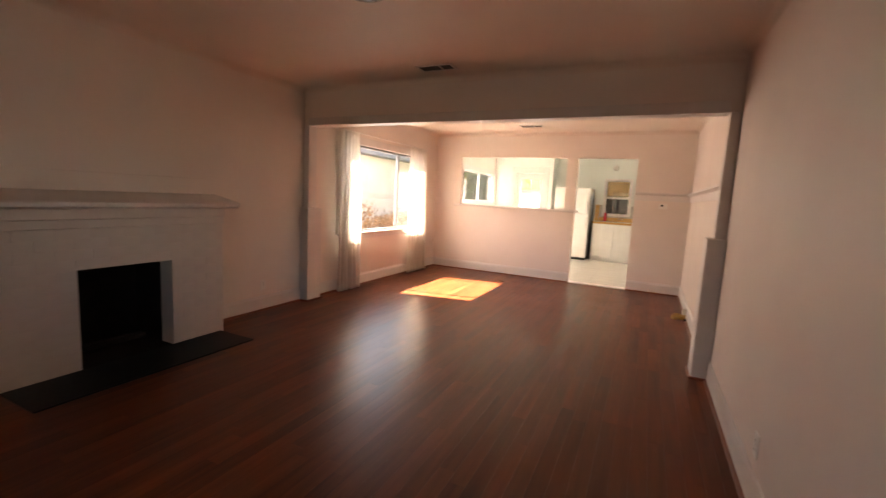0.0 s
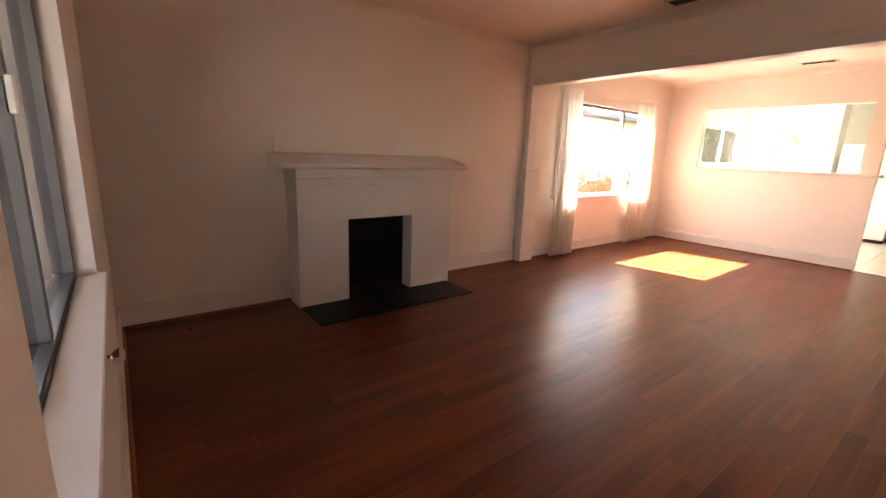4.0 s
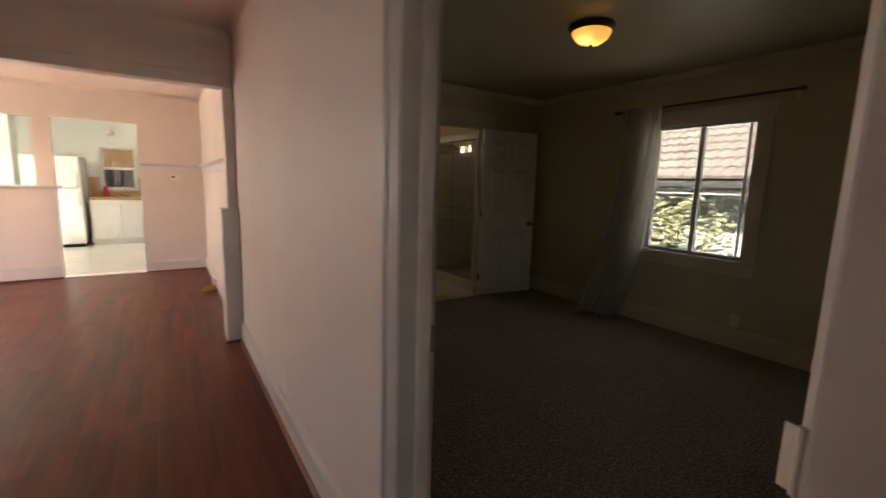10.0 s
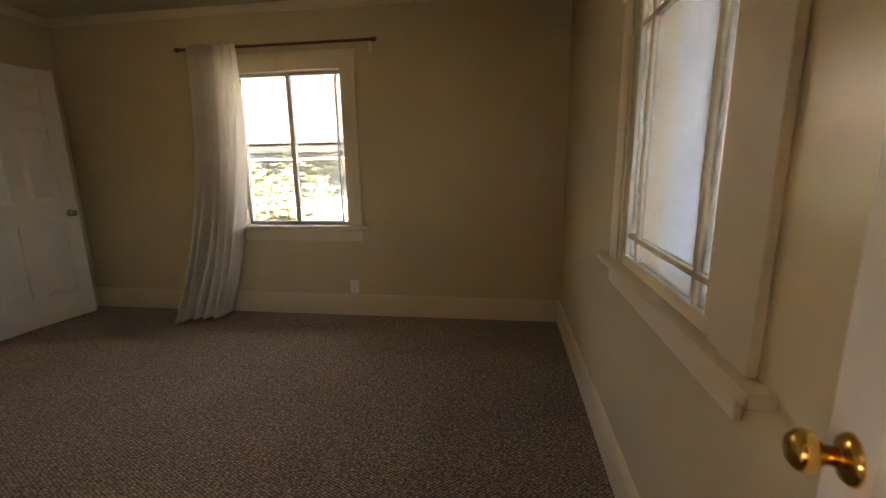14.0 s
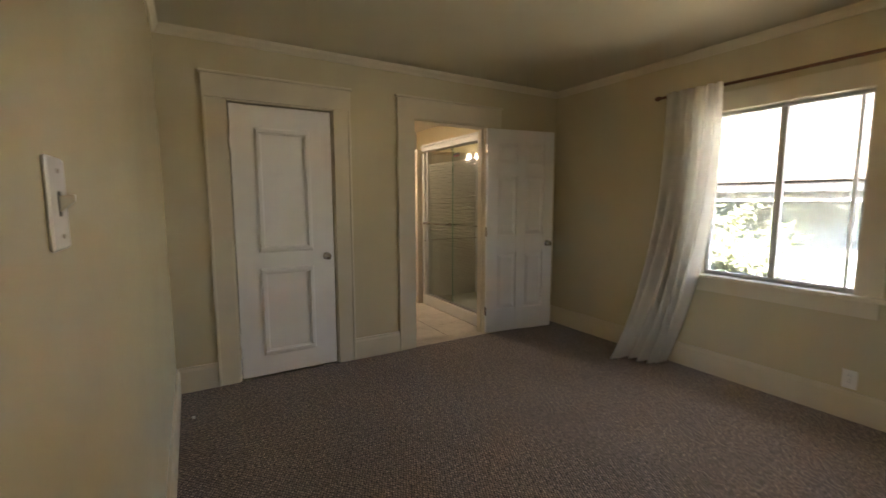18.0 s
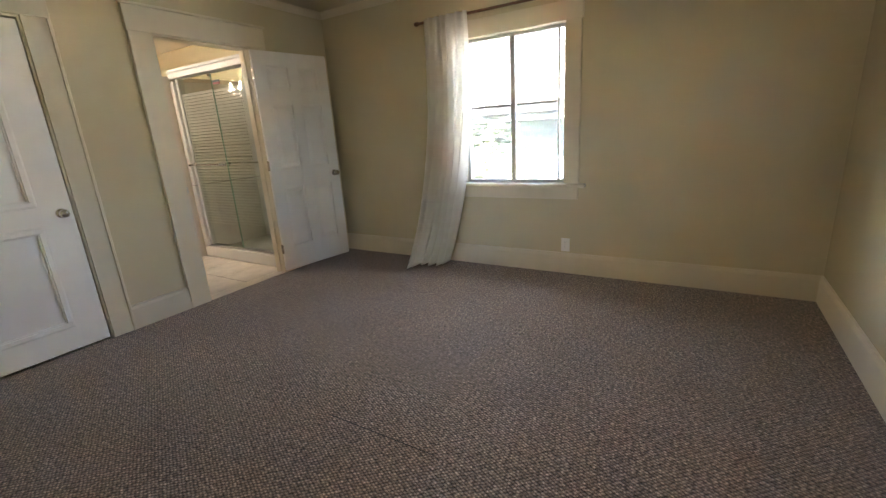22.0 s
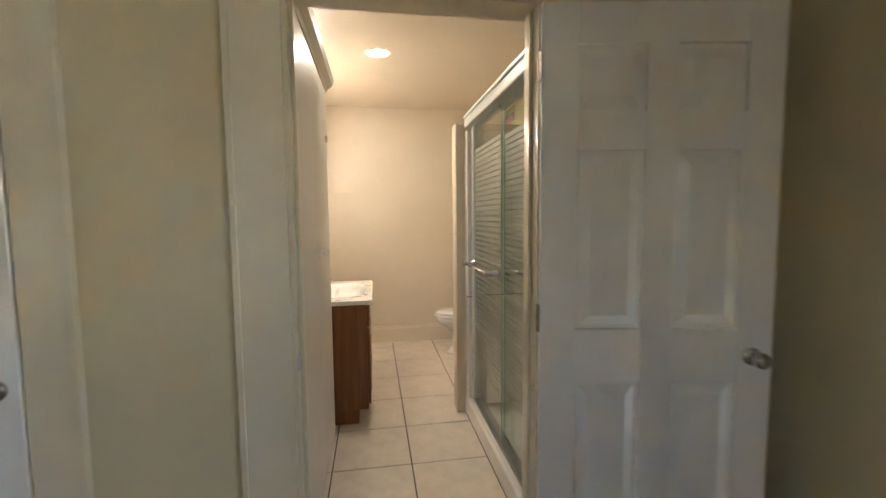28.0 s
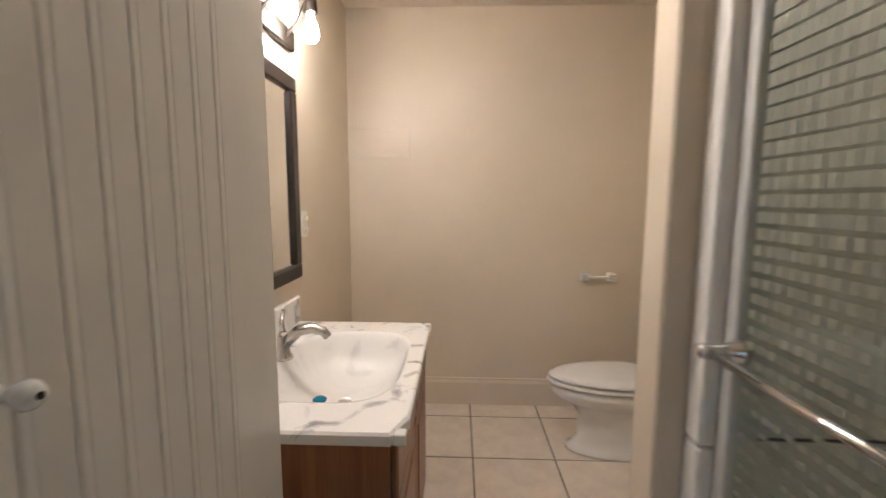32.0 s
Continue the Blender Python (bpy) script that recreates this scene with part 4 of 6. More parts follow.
# kitchen windows and back door
w5 = slab_window("window_5", "kitchen side window looking onto leaves", XL - 0.10, XL - 0.04, 7.75, 10.28, 1.27, 1.96, [(9.35, 0.04)], M_ALUW, 0.03, M_DIMMED)
part("window_sill", box(XL - 0.04, 7.7, 1.245, XL + 0.03, 10.33, 1.272, 0.004), M_TRIM, w5)
bm = bmesh.new()
for ya, yb, za, zb in ((7.65, 10.37, 1.96, 2.06), (7.65, 7.75, 1.272, 1.96), (10.28, 10.37, 1.272, 1.96), (7.65, 10.37, 1.15, 1.245)):
    box(XL, ya, za, XL + 0.02, yb, zb, 0.003, bm)
part("casing", bm, M_TRIM, w5)
w6 = thing("window_6", "white wooden sash window over the kitchen sink", "window")
structure(w6, "white wooden sash window over the kitchen sink", "window")
for za, zb, yo in ((1.10, 1.53, 0.0), (1.515, 1.95, 0.025)):
    bm = bmesh.new()
    ring_frame(-0.985, za, -0.41, zb, 0.035, 10.94 + yo, 10.965 + yo, 0.003, bm)
    part("sash", bm, M_TRIM, w6)
    p = part("pane", box(-0.95, 10.951 + yo, za + 0.035, -0.445, 10.954 + yo, zb - 0.035), M_SCREENED, w6)
    p.visible_shadow = False
bm = bmesh.new()
ring_frame(-1.02, 1.07, -0.375, 1.985, 0.035, 10.888, 10.9, 0.002, bm)
part("casing", bm, M_TRIM, w6)

kdoor = thing("back_door", "white back door with a glazed upper half", "door", -3.13, 10.44, 0.012)
bm = box(0, 0, 0, 0.74, 0.04, 0.98, 0.003)
for x0, x1 in ((0, 0.11), (0.63, 0.74)):
    box(x0, 0, 0.98, x1, 0.04, 2.02, 0.003, bm)
box(0.11, 0, 1.885, 0.63, 0.04, 2.02, 0.003, bm)
kl = part("leaf", bm, M_TRIM, kdoor)
part("muntin", box(0.36, 0.006, 0.98, 0.38, 0.034, 1.885, 0.002), M_TRIM, kl)
part("muntin", box(0.11, 0.008, 1.48, 0.63, 0.032, 1.50, 0.002), M_TRIM, kl)
p = part("pane", box(0.11, 0.018, 0.98, 0.63, 0.022, 1.885), M_PANE, kl)
p.visible_shadow = False
kc = flat_casing("door_frame_kitchen", "white painted flat boards round the back door", -3.14, -2.38, 2.05, 10.4, 0.09, 0.13, M_TRIM)

# ---- living room ----
fp = thing("fireplace", "white painted brick fireplace with a black firebox", "fireplace")
FX, FY0, FY1 = -3.425, 0.645, 2.17
OY0, OY1, OZ = 1.073, 1.713, 0.716
core = bmesh.new()
xf = FX - 0.003
box(XL, FY0 + 0.006, 0.0, xf, OY0, 1.0, 0, core)
box(XL, OY1, 0.0, xf, FY1 - 0.006, 1.0, 0, core)
box(XL, OY0, OZ, xf, OY1, 1.0, 0, core)
part("body", core, M_BRICK, fp)
part("corbel", box(XL, FY0 - 0.006, 1.0, FX + 0.012, FY1 + 0.006, 1.062, 0.004), M_BRICK, fp)
part("corbel", box(XL, FY0 - 0.012, 1.064, FX + 0.024, FY1 + 0.012, 1.135, 0.004), M_BRICK, fp)
mant = [(XL, 1.135), (FX + 0.03, 1.135), (FX + 0.075, 1.152), (FX + 0.078, 1.176), (FX + 0.07, 1.184), (XL, 1.25)]
part("mantel_shelf", loft([[(x, y, z) for x, z in mant] for y in (0.515, 2.30)]), M_TRIM, fp)
part("overmantel_board", box(XL, 0.56, 1.25, XL + 0.022, 2.25, 1.39, 0.004), M_WALL, fp)
for nm, a in (
    ("firebox_back", (XL - 0.32, OY0 - 0.03, 0.0, XL - 0.26, OY1 + 0.03, OZ + 0.25)),
    ("firebox_side", (XL - 0.26, OY0 - 0.06, 0.0, XL, OY0, OZ + 0.25)),
    ("firebox_side", (XL - 0.26, OY1, 0.0, XL, OY1 + 0.06, OZ + 0.25)),
    ("firebox_top", (XL - 0.26, OY0, OZ + 0.1, XL, OY1, OZ + 0.16)),
    ("firebox_floor", (XL - 0.26, OY0, -0.05, FX, OY1, 0.004)),
):
    part(nm, box(*a), M_SOOT, fp)
for ya in (OY0, OY1 - 0.005):
    part("firebox_side", box(XL, ya, 0.004, FX - 0.16, ya + 0.005, OZ - 0.002), M_SOOT, fp)
part("firebox_top", box(XL, OY0 + 0.005, OZ - 0.006, FX - 0.16, OY1 - 0.005, OZ - 0.001), M_SOOT, fp)
part("grate_bar", box(XL - 0.05, OY0 + 0.08, 0.05, XL + 0.03, OY1 - 0.08, 0.085, 0.006), M_SOOT, fp)
hearth = part("hearth", box(FX, FY0, 0.0, -2.995, FY1 - 0.03, 0.012, 0.003), M_SLATE, fp, "black slate hearth slab")

outlet("outlet", XL, 2.86, 0.285, 1, 0)
outlet("outlet", XR, 1.885, 0.28, -1, 0)
outlet("outlet", BX1, 1.186, 0.25, -1, 0, M_PLASTIC, "white wall outlet above the bedroom baseboard")

lamp = thing("ceiling_lamp", "unlit glass ceiling lamp with a bright rim", "ceiling lamp", -1.46, 1.55, ZC)
part("canopy", lathe([(0, 0), (0.07, 0), (0.07, -0.02), (0.05, -0.035), (0, -0.035)], 24), M_CHROME, lamp, smooth=True)
part("shade", lathe([(0.0, -0.125), (0.06, -0.122), (0.11, -0.105), (0.145, -0.075), (0.155, -0.045), (0.15, -0.03), (0.145, -0.045), (0.135, -0.075), (0.10, -0.1), (0.0, -0.117)], 28), M_SHADE, lamp, smooth=True)


def ceiling_vent(x, y, w, d, label):
    ob = thing("ceiling_vent", label, "vent", x, y, ZC)
    bm = bmesh.new()
    for a in ((-w / 2, -d / 2, w / 2, -d / 2 + 0.02), (-w / 2, d / 2 - 0.02, w / 2, d / 2), (-w / 2, -d / 2 + 0.02, -w / 2 + 0.025, d / 2 - 0.02), (w / 2 - 0.025, -d / 2 + 0.02, w / 2, d / 2 - 0.02)):
        box(a[0], a[1], -0.008, a[2], a[3], 0, 0.001, bm)
    part("frame", bm, M_TRIM, ob)
    # Flat black sheet stands for the shade above the slats.
    part("duct_shade", box(-w / 2 + 0.025, -d / 2 + 0.02, -0.0015, w / 2 - 0.025, d / 2 - 0.02, 0.0), M_BLACK, ob)
    n = int((d - 0.04) / 0.018)
    for i in range(n):
        y0 = -d / 2 + 0.022 + i * 0.018
        part("slat", loft([[(xx, y0, -0.007), (xx, y0 + 0.002, -0.007), (xx, y0 + 0.006, -0.003), (xx, y0 + 0.0045, -0.003)] for xx in (-w / 2 + 0.025, w / 2 - 0.025)]), M_ALU, ob)
    part("divider", box(0.04, -d / 2 + 0.02, -0.0078, 0.055, d / 2 - 0.02, -0.001), M_TRIM, ob)


ceiling_vent(-1.84, 3.16, 0.36, 0.17, "white slatted ceiling vent near the beam")
ceiling_vent(-1.75, 6.30, 0.36, 0.15, "white slatted ceiling vent in the dining end")

th = thing("thermostat", "white wall thermostat with a small dark display", "thermostat", 0.213, YK, 1.362)
part("case", box(-0.06, -0.028, -0.042, 0.06, 0, 0.042, 0.005), M_PLASTIC, th)
part("display", box(-0.035, -0.03, 0.0, 0.005, -0.0275, 0.025), M_BLACK, th)

# dining curtains and rod
rod = thing("curtain_rod", "thin white curtain rod over the dining window", "curtain rod")
part("bar", tube([(XL + 0.075, 3.86, 2.14), (XL + 0.075, 6.45, 2.14)], 0.008), M_TRIM, rod)
for y in (3.9, 6.41):
    part("bracket", tube([(XL, y, 2.14), (XL + 0.075, y, 2.14)], 0.006), M_TRIM, rod)
curtain("curtain", "white sheer curtain gathered beside the dining window", XL + 0.085, 1, (4.02, 4.385), (3.95, 4.40), 2.135, 0.02, M_GATHERED, 5, 0.036, 1.2, (0.02, 0.02), 0, 3)
curtain("curtain", "short narrow white panel ending at the window sill", XL + 0.05, 1, (3.93, 4.05), (3.95, 4.05), 2.135, 0.77, M_GATHERED, 2, 0.012, 1.0, (0, 0), 0, 9)
curtain("curtain", "white sheer curtain glowing in the sun", XL + 0.075, 1, (5.79, 6.34), (5.78, 6.44), 2.135, 0.02, M_SHEER, 6, 0.026, 1.2, (0.02, 0.02), 0, 5)

# cord and adapter by the dining wall
adapter = thing("power_adapter", "white power adapter plugged in above the baseboard", "adapter", XR - 0.018, 5.46, 0.095)
part("body", box(-0.045, -0.03, -0.04, 0, 0.03, 0.04, 0.006), M_PLASTIC, adapter)
part("lead", tube([(-0.02, 0, -0.04), (-0.03, -0.02, -0.075), (-0.05, -0.06, -0.085)], 0.004, 6), M_PLASTIC, adapter)
cord = thing("coiled_cord", "yellow-brown cord coiled on the wood floor", "cord", 0.475, 5.37, 0.0)
pts = []
for i in range(90):
    a = i * 0.42
    r = 0.062 + 0.022 * math.sin(i * 0.37)
    pts.append((r * math.cos(a) + 0.012 * math.sin(i * 0.9), r * math.sin(a) * 1.2, 0.012 + i * 0.0007 + 0.007 * math.sin(a * 1.7)))
part("coil", tube(pts, 0.0055, 7), M_CORD, cord)
part("plug", box(0.055, -0.04, 0.0, 0.10, -0.01, 0.03, 0.006), M_BLACK, cord)

# ---- kitchen ----
fr = thing("refrigerator", "white two-door refrigerator with rounded edges", "refrigerator", -1.645, 10.12, 0)
part("body", box(-0.41, 0.065, 0.06, 0.41, 0.75, 1.71, 0.012), M_ENAMEL, fr)
for z0, z1 in ((0.06, 1.105), (1.115, 1.712)):
    d = part("door", box(-0.41, 0.0, z0, 0.41, 0.06, z1, 0.014, None, 2), M_ENAMEL, fr)
    hz = (0.75, 1.07) if z0 < 1 else (1.15, 1.40)
    part("handle", box(0.335, -0.045, hz[0], 0.375, -0.002, hz[1], 0.012), M_ENAMEL, d)
part("base_grille", box(-0.40, 0.03, 0.0, 0.40, 0.6, 0.05, 0.004), M_BLACK, fr)

counter = thing("worktop", "tan tiled worktop with a steel sink", "worktop")
part("top", box(-1.16, 10.275, 0.897, XR, 10.9, 0.937, 0.004), M_KTILE, counter)
part("front_edge", box(-1.165, 10.255, 0.893, XR, 10.275, 0.94, 0.005), M_SPLASH, counter, "tan tile edging")
part("sink_rim", box(-0.95, 10.36, 0.933, -0.30, 10.78, 0.941, 0.004), M_ENAMEL, counter)
fc = part("faucet", tube([(-0.62, 10.83, 0.935), (-0.62, 10.83, 1.06), (-0.62, 10.79, 1.12), (-0.62, 10.70, 1.12), (-0.62, 10.66, 1.08)], 0.012), M_CHROME, counter, smooth=True)
part("faucet_handle", box(-0.60, 10.81, 1.0, -0.53, 10.83, 1.02, 0.004), M_CHROME, fc)


def kitchen_unit(x0, x1, label):
    ob = thing("kitchen_cabinet", label, "cabinet", x0, 10.28, 0, 0, "kitchen base cabinets")
    w = x1 - x0
    part("body", box(0.001, 0.02, 0.09, w - 0.001, 0.6, 0.894, 0.002), M_ENAMEL, ob)
    part("plinth", box(0.001, 0.07, 0.0, w - 0.001, 0.6, 0.09), M_ENAMEL, ob)
    part("drawer", box(0.003, 0.004, 0.785, w - 0.003, 0.02, 0.885, 0.002), M_ENAMEL, ob)
    d = part("door", box(0.012, 0.0, 0.12, w - 0.012, 0.02, 0.772, 0.003), M_ENAMEL, ob)
    return ob


for xa, xb in ((-1.15, -0.665), (-0.665, -0.18), (-0.18, 0.57)):
    kitchen_unit(xa, xb, "white painted base cabinet with drawer and door")
bottle = thing("soap_bottle", "red soap bottle beside the sink", "bottle", -0.93, 10.82, 0.94)
part("body", lathe([(0, 0), (0.035, 0), (0.037, 0.01), (0.037, 0.17), (0.03, 0.2), (0.012, 0.21), (0.012, 0.225)], 16), M_RED, bottle, smooth=True)
part("pump", tube([(0, 0, 0.22), (0, 0, 0.27), (0, -0.05, 0.272)], 0.006, 8), M_PLASTIC, bottle)
smoke = thing("smoke_detector", "white round smoke detector on the kitchen wall", "smoke detector", -0.79, 10.9, 2.245)
part("case", lathe([(0, 0.04), (0.05, 0.038), (0.062, 0.025), (0.065, 0)], 24, None, pose(0, 0, 0, 90, 0, 0)), M_PLASTIC, smoke, smooth=True)

# ---- bedroom ----
bl = thing("ceiling_lamp", "lit alabaster bowl lamp with dark bronze base", "ceiling lamp", 2.60, 1.64, 2.473)
part("base", lathe([(0, 0), (0.152, 0), (0.157, -0.012), (0.15, -0.032), (0.134, -0.042), (0, -0.042)], 32), M_BRONZE, bl, smooth=True)
part("bowl", lathe([(0.132, -0.04), (0.127, -0.06), (0.108, -0.09), (0.075, -0.112), (0.035, -0.123), (0.0, -0.126)], 32), M_LAMPGLASS, bl, "glowing amber alabaster glass", True).visible_shadow = False
for dx in (-0.05, 0.05):
    part("bulb", lathe([(0, -0.035), (0.02, -0.03), (0.028, -0.01), (0.026, 0.01), (0.012, 0.03), (0, 0.032)], 14, None, pose(dx, 0, -0.078)), M_WARMBULB, bl, "lit warm bulb", True)
part("finial", lathe([(0, -0.146), (0.008, -0.143), (0.012, -0.133), (0.006, -0.127), (0.01, -0.121)], 12), M_BRONZE, bl, smooth=True)

rod2 = thing("curtain_rod", "brown wooden curtain rod over the bedroom window", "curtain rod")
part("bar", tube([(BX1 - 0.075, 0.93, 2.165), (BX1 - 0.075, 2.47, 2.165)], 0.011), M_ROD, rod2)
for y in (0.905, 2.495):
    part("finial", lathe([(0, -0.03), (0.012, -0.024), (0.018, -0.008), (0.018, 0.006), (0.012, 0.02), (0, 0.024)], 12, None, pose(BX1 - 0.075, y, 2.165, 90, 0, 0)), M_ROD, rod2, smooth=True)
for y in (0.955, 2.44):
    b = part("bracket", tube([(BX1, y, 2.165), (BX1 - 0.07, y, 2.165)], 0.006), M_BEDTRIM, rod2)
    part("plate", box(BX1 - 0.006, y - 0.012, 2.09, BX1, y + 0.012, 2.18, 0.002), M_BEDTRIM, b)
cur = curtain("curtain", "white cotton curtain hanging to the carpet", BX1 - 0.094, -1, (1.99, 2.40), (2.28, 2.62), 2.182, 0.006, M_COTTON, 6, 0.052, 2.7, (0.03, 0.30), 0.02, 11)

sw = thing("light_switch", "white toggle light switch plate on the cream wall", "light switch", XB, 1.03, 1.338)
part("plate", box(0, -0.04, -0.06, 0.006, 0.04, 0.06, 0.003), M_PLASTIC, sw)
part("toggle", loft([[(0.005, y, -0.012), (0.022, y, 0.004), (0.022, y, 0.012), (0.005, y, 0.010)] for y in (-0.005, 0.005)]), M_IVORY, sw)
part("slot", box(0.0055, -0.006, -0.016, 0.0068, 0.006, 0.016), M_ALU, sw)
for z in (-0.042, 0.042):
    part("screw", lathe([(0, 0.0085), (0.003, 0.008), (0.003, 0.005)], 8, None, pose(0, 0, z, 0, 90, 0)), M_NICKEL, sw)
stop = thing("door_stop", "small white door stop by the baseboard", "door stop", XB + 0.02, 3.175, 0.04)
part("spring", tube([(0, 0, 0), (0.065, 0, 0)], 0.004, 8), M_NICKEL, stop)
part("tip", tube([(0.065, 0, 0), (0.082, 0, 0)], 0.009, 10), M_PLASTIC, stop)

# ---- bathroom ----
CX = 2.506
cab = thing("linen_cabinet", "tall white beadboard linen cabinet with two doors", "cabinet")
part("body", box(BATH0, 3.83, 0.0, CX - 0.02, 5.08, 2.13, 0.002), M_LINEN, cab)
part("face_frame", box(CX - 0.02, 4.95, 0.0, CX, 5.08, 2.13, 0.002), M_LINEN, cab)
part("face_frame", box(CX - 0.02, 3.83, 0.0, CX, 3.90, 2.13, 0.002), M_LINEN, cab)
part("face_frame", box(CX - 0.02, 3.90, 2.05, CX, 4.95, 2.13, 0.002), M_LINEN, cab)
part("crown", loft([[(BATH0, y, 2.13), (CX + 0.004, y, 2.13), (CX + 0.012, y, 2.145), (CX + 0.04, y, 2.17), (CX + 0.05, y, 2.20), (BATH0, y, 2.20)] for y in (3.83, 5.11)]), M_LINEN, cab)
for y0, y1 in ((3.905, 4.502), (4.510, 4.948)):
    d = part("door", box(CX - 0.016, y0, 0.06, CX + 0.004, y1, 2.045, 0.003), M_LINEN, cab)
    n = max(3, round((y1 - y0 - 0.01) / 0.052))
    w = (y1 - y0 - 0.01) / n
    for i in range(n):
        ya = y0 + 0.005 + i * w
        rings = [[(CX + 0.0069, ya + 0.0003, z), (CX + 0.0078, ya + 0.004, z), (CX + 0.008, ya + 0.006, z), (CX + 0.0076, ya + w * 0.26, z), (CX + 0.008, ya + w * 0.32, z), (CX + 0.0079, ya + w - 0.002, z), (CX + 0.0069, ya + w - 0.0003, z)] for z in (0.065, 2.04)]
        part("board", loft(rings), M_LINEN, d)
    ky = y1 - 0.125 if y0 < 4 else y0 + 0.051
    k = part("knob", lathe([(0, 0.034), (0.008, 0.033), (0.012, 0.028), (0.013, 0.022), (0.010, 0.014), (0.0065, 0.010), (0.0075, 0)], 16, None, pose(CX + 0.008, ky, 1.201, 0, 90, 0)), M_PORC, d, "white porcelain knob", True)
    part("screw", lathe([(0, 0.0352), (0.0035, 0.0348), (0.0035, 0.032)], 8, None, pose(CX + 0.008, ky, 1.201, 0, 90, 0)), M_BRONZE, k)
part("catch", box(CX + 0.004, 4.905, 1.80, CX + 0.02, 4.925, 1.835, 0.003), M_NICKEL, cab)

van = thing("vanity_cabinet", "oak bathroom vanity cabinet with drawers and doors", "cabinet", BATH0, 5.155, 0)
part("body", box(0, 0.012, 0.095, 0.545, 0.86, 0.66, 0.003), M_OAK, van)
part("front_rail", box(0.525, 0.012, 0.66, 0.545, 0.86, 0.80, 0.002), M_OAK, van)
part("side_panel", box(0, 0.848, 0.66, 0.525, 0.86, 0.80, 0.002), M_OAK, van)
part("plinth", box(0, 0.03, 0.0, 0.48, 0.84, 0.095), M_OAK, van)
part("side_panel", box(0, 0.0, 0.095, 0.545, 0.012, 0.80, 0.002), M_OAK, van)
part("side_panel", box(0, 0.0, 0.0, 0.48, 0.012, 0.095, 0.002), M_OAK, van)
for y0, y1 in ((0.02, 0.43), (0.44, 0.85)):
    part("drawer_front", box(0.545, y0, 0.65, 0.564, y1, 0.785, 0.005), M_OAK, van)
    d = part("door", box(0.545, y0, 0.12, 0.562, y1, 0.635, 0.005), M_OAK, van)
    part("panel", box(0.558, y0 + 0.06, 0.18, 0.567, y1 - 0.06, 0.575, 0.004), M_OAK, d)

top = thing("sink_counter", "white marbled counter with moulded oval basin", "sink", BATH0, 5.15, 0.80)
bm = bmesh.new()
W, D = 0.585, 0.875
cx, cy, rx, ry, SEG = 0.325, 0.44, 0.20, 0.285, 40


def ov(k, z):
    """One ring of the basin, between an oval and a rounded oblong."""
    pts = []
    for i in range(SEG):
        c, s = math.cos(2 * math.pi * i / SEG), math.sin(2 * math.pi * i / SEG)
        q = (abs(c) ** 3.4 + abs(s) ** 3.4) ** (-1 / 3.4)
        pts.append((cx + rx * k * q * c, cy + ry * k * q * s, z))
    return pts



def rect_ring(z, inset=0.0):
    pts = []
    for i in range(SEG):
        a = 2 * math.pi * i / SEG
        c, s = math.cos(a), math.sin(a)
        k = min((W - cx - inset) / c if c > 1e-6 else 9, (cx - inset) / -c if c < -1e-6 else 9, (D - cy - inset) / s if s > 1e-6 else 9, (cy - inset) / -s if s < -1e-6 else 9)
        pts.append((cx + c * k, cy + s * k, z))
    return pts


rings = [rect_ring(0.0), rect_ring(0.024), rect_ring(0.03, 0.006), ov(1.06, 0.03)]
loft(rings, bm, (False, False))
part("counter", bm, M_MARBLE, top, smooth=False)
part("basin", loft([ov(1.06, 0.03), ov(1.03, 0.028), ov(1.0, 0.02), ov(0.965, 0.002), ov(0.93, -0.02), ov(0.87, -0.047), ov(0.8, -0.068), ov(0.68, -0.088), ov(0.55, -0.101), ov(0.38, -0.110), ov(0.2, -0.115)], None, (False, True)), M_BASIN, top, "smooth white moulded bowl", True)
part("corner", box(0, 0, 0.0, 0.02, D, 0.0295), M_MARBLE, top)
part("corner", box(W - 0.03, 0.0, 0.0, W, 0.03, 0.0292, 0.003), M_MARBLE, top)
part("corner", box(W - 0.03, D - 0.03, 0.0, W, D, 0.0292, 0.003), M_MARBLE, top)
part("backsplash", box(0.0, 0.0, 0.03, 0.022, D, 0.145, 0.009, None, 2), M_MARBLE, top)
part("drain", lathe([(0, -0.109), (0.02, -0.110), (0.022, -0.114)], 16, None, pose(cx, cy, 0)), M_CHROME, top)
fau = thing("faucet", "brushed nickel single-lever basin faucet", "faucet", BATH0 + 0.125, 5.59, 0.83)
part("base", lathe([(0, 0), (0.03, 0), (0.03, 0.008), (0.022, 0.02), (0.02, 0.075), (0.012, 0.09), (0, 0.092)], 18), M_NICKEL, fau, smooth=True)
part("spout", tube([(0.005, 0, 0.05), (0.05, 0, 0.095), (0.10, 0, 0.105), (0.135, 0, 0.095), (0.15, 0, 0.075)], [0.021, 0.019, 0.017, 0.0155, 0.014], 12), M_NICKEL, fau, smooth=True)
part("lever", tube([(0, 0, 0.085), (-0.008, 0.012, 0.12), (-0.012, 0.04, 0.155)], [0.01, 0.008, 0.006], 10), M_NICKEL, fau, smooth=True)
peb = thing("soap_piece", "small blue glassy piece lying in the basin", "soap", BATH0 + 0.246, 5.575, 0.6925)
part("body", lathe([(0, 0.016), (0.015, 0.013), (0.024, 0.006), (0.022, 0), (0, 0)], 12), M_TEAL, peb, smooth=True)

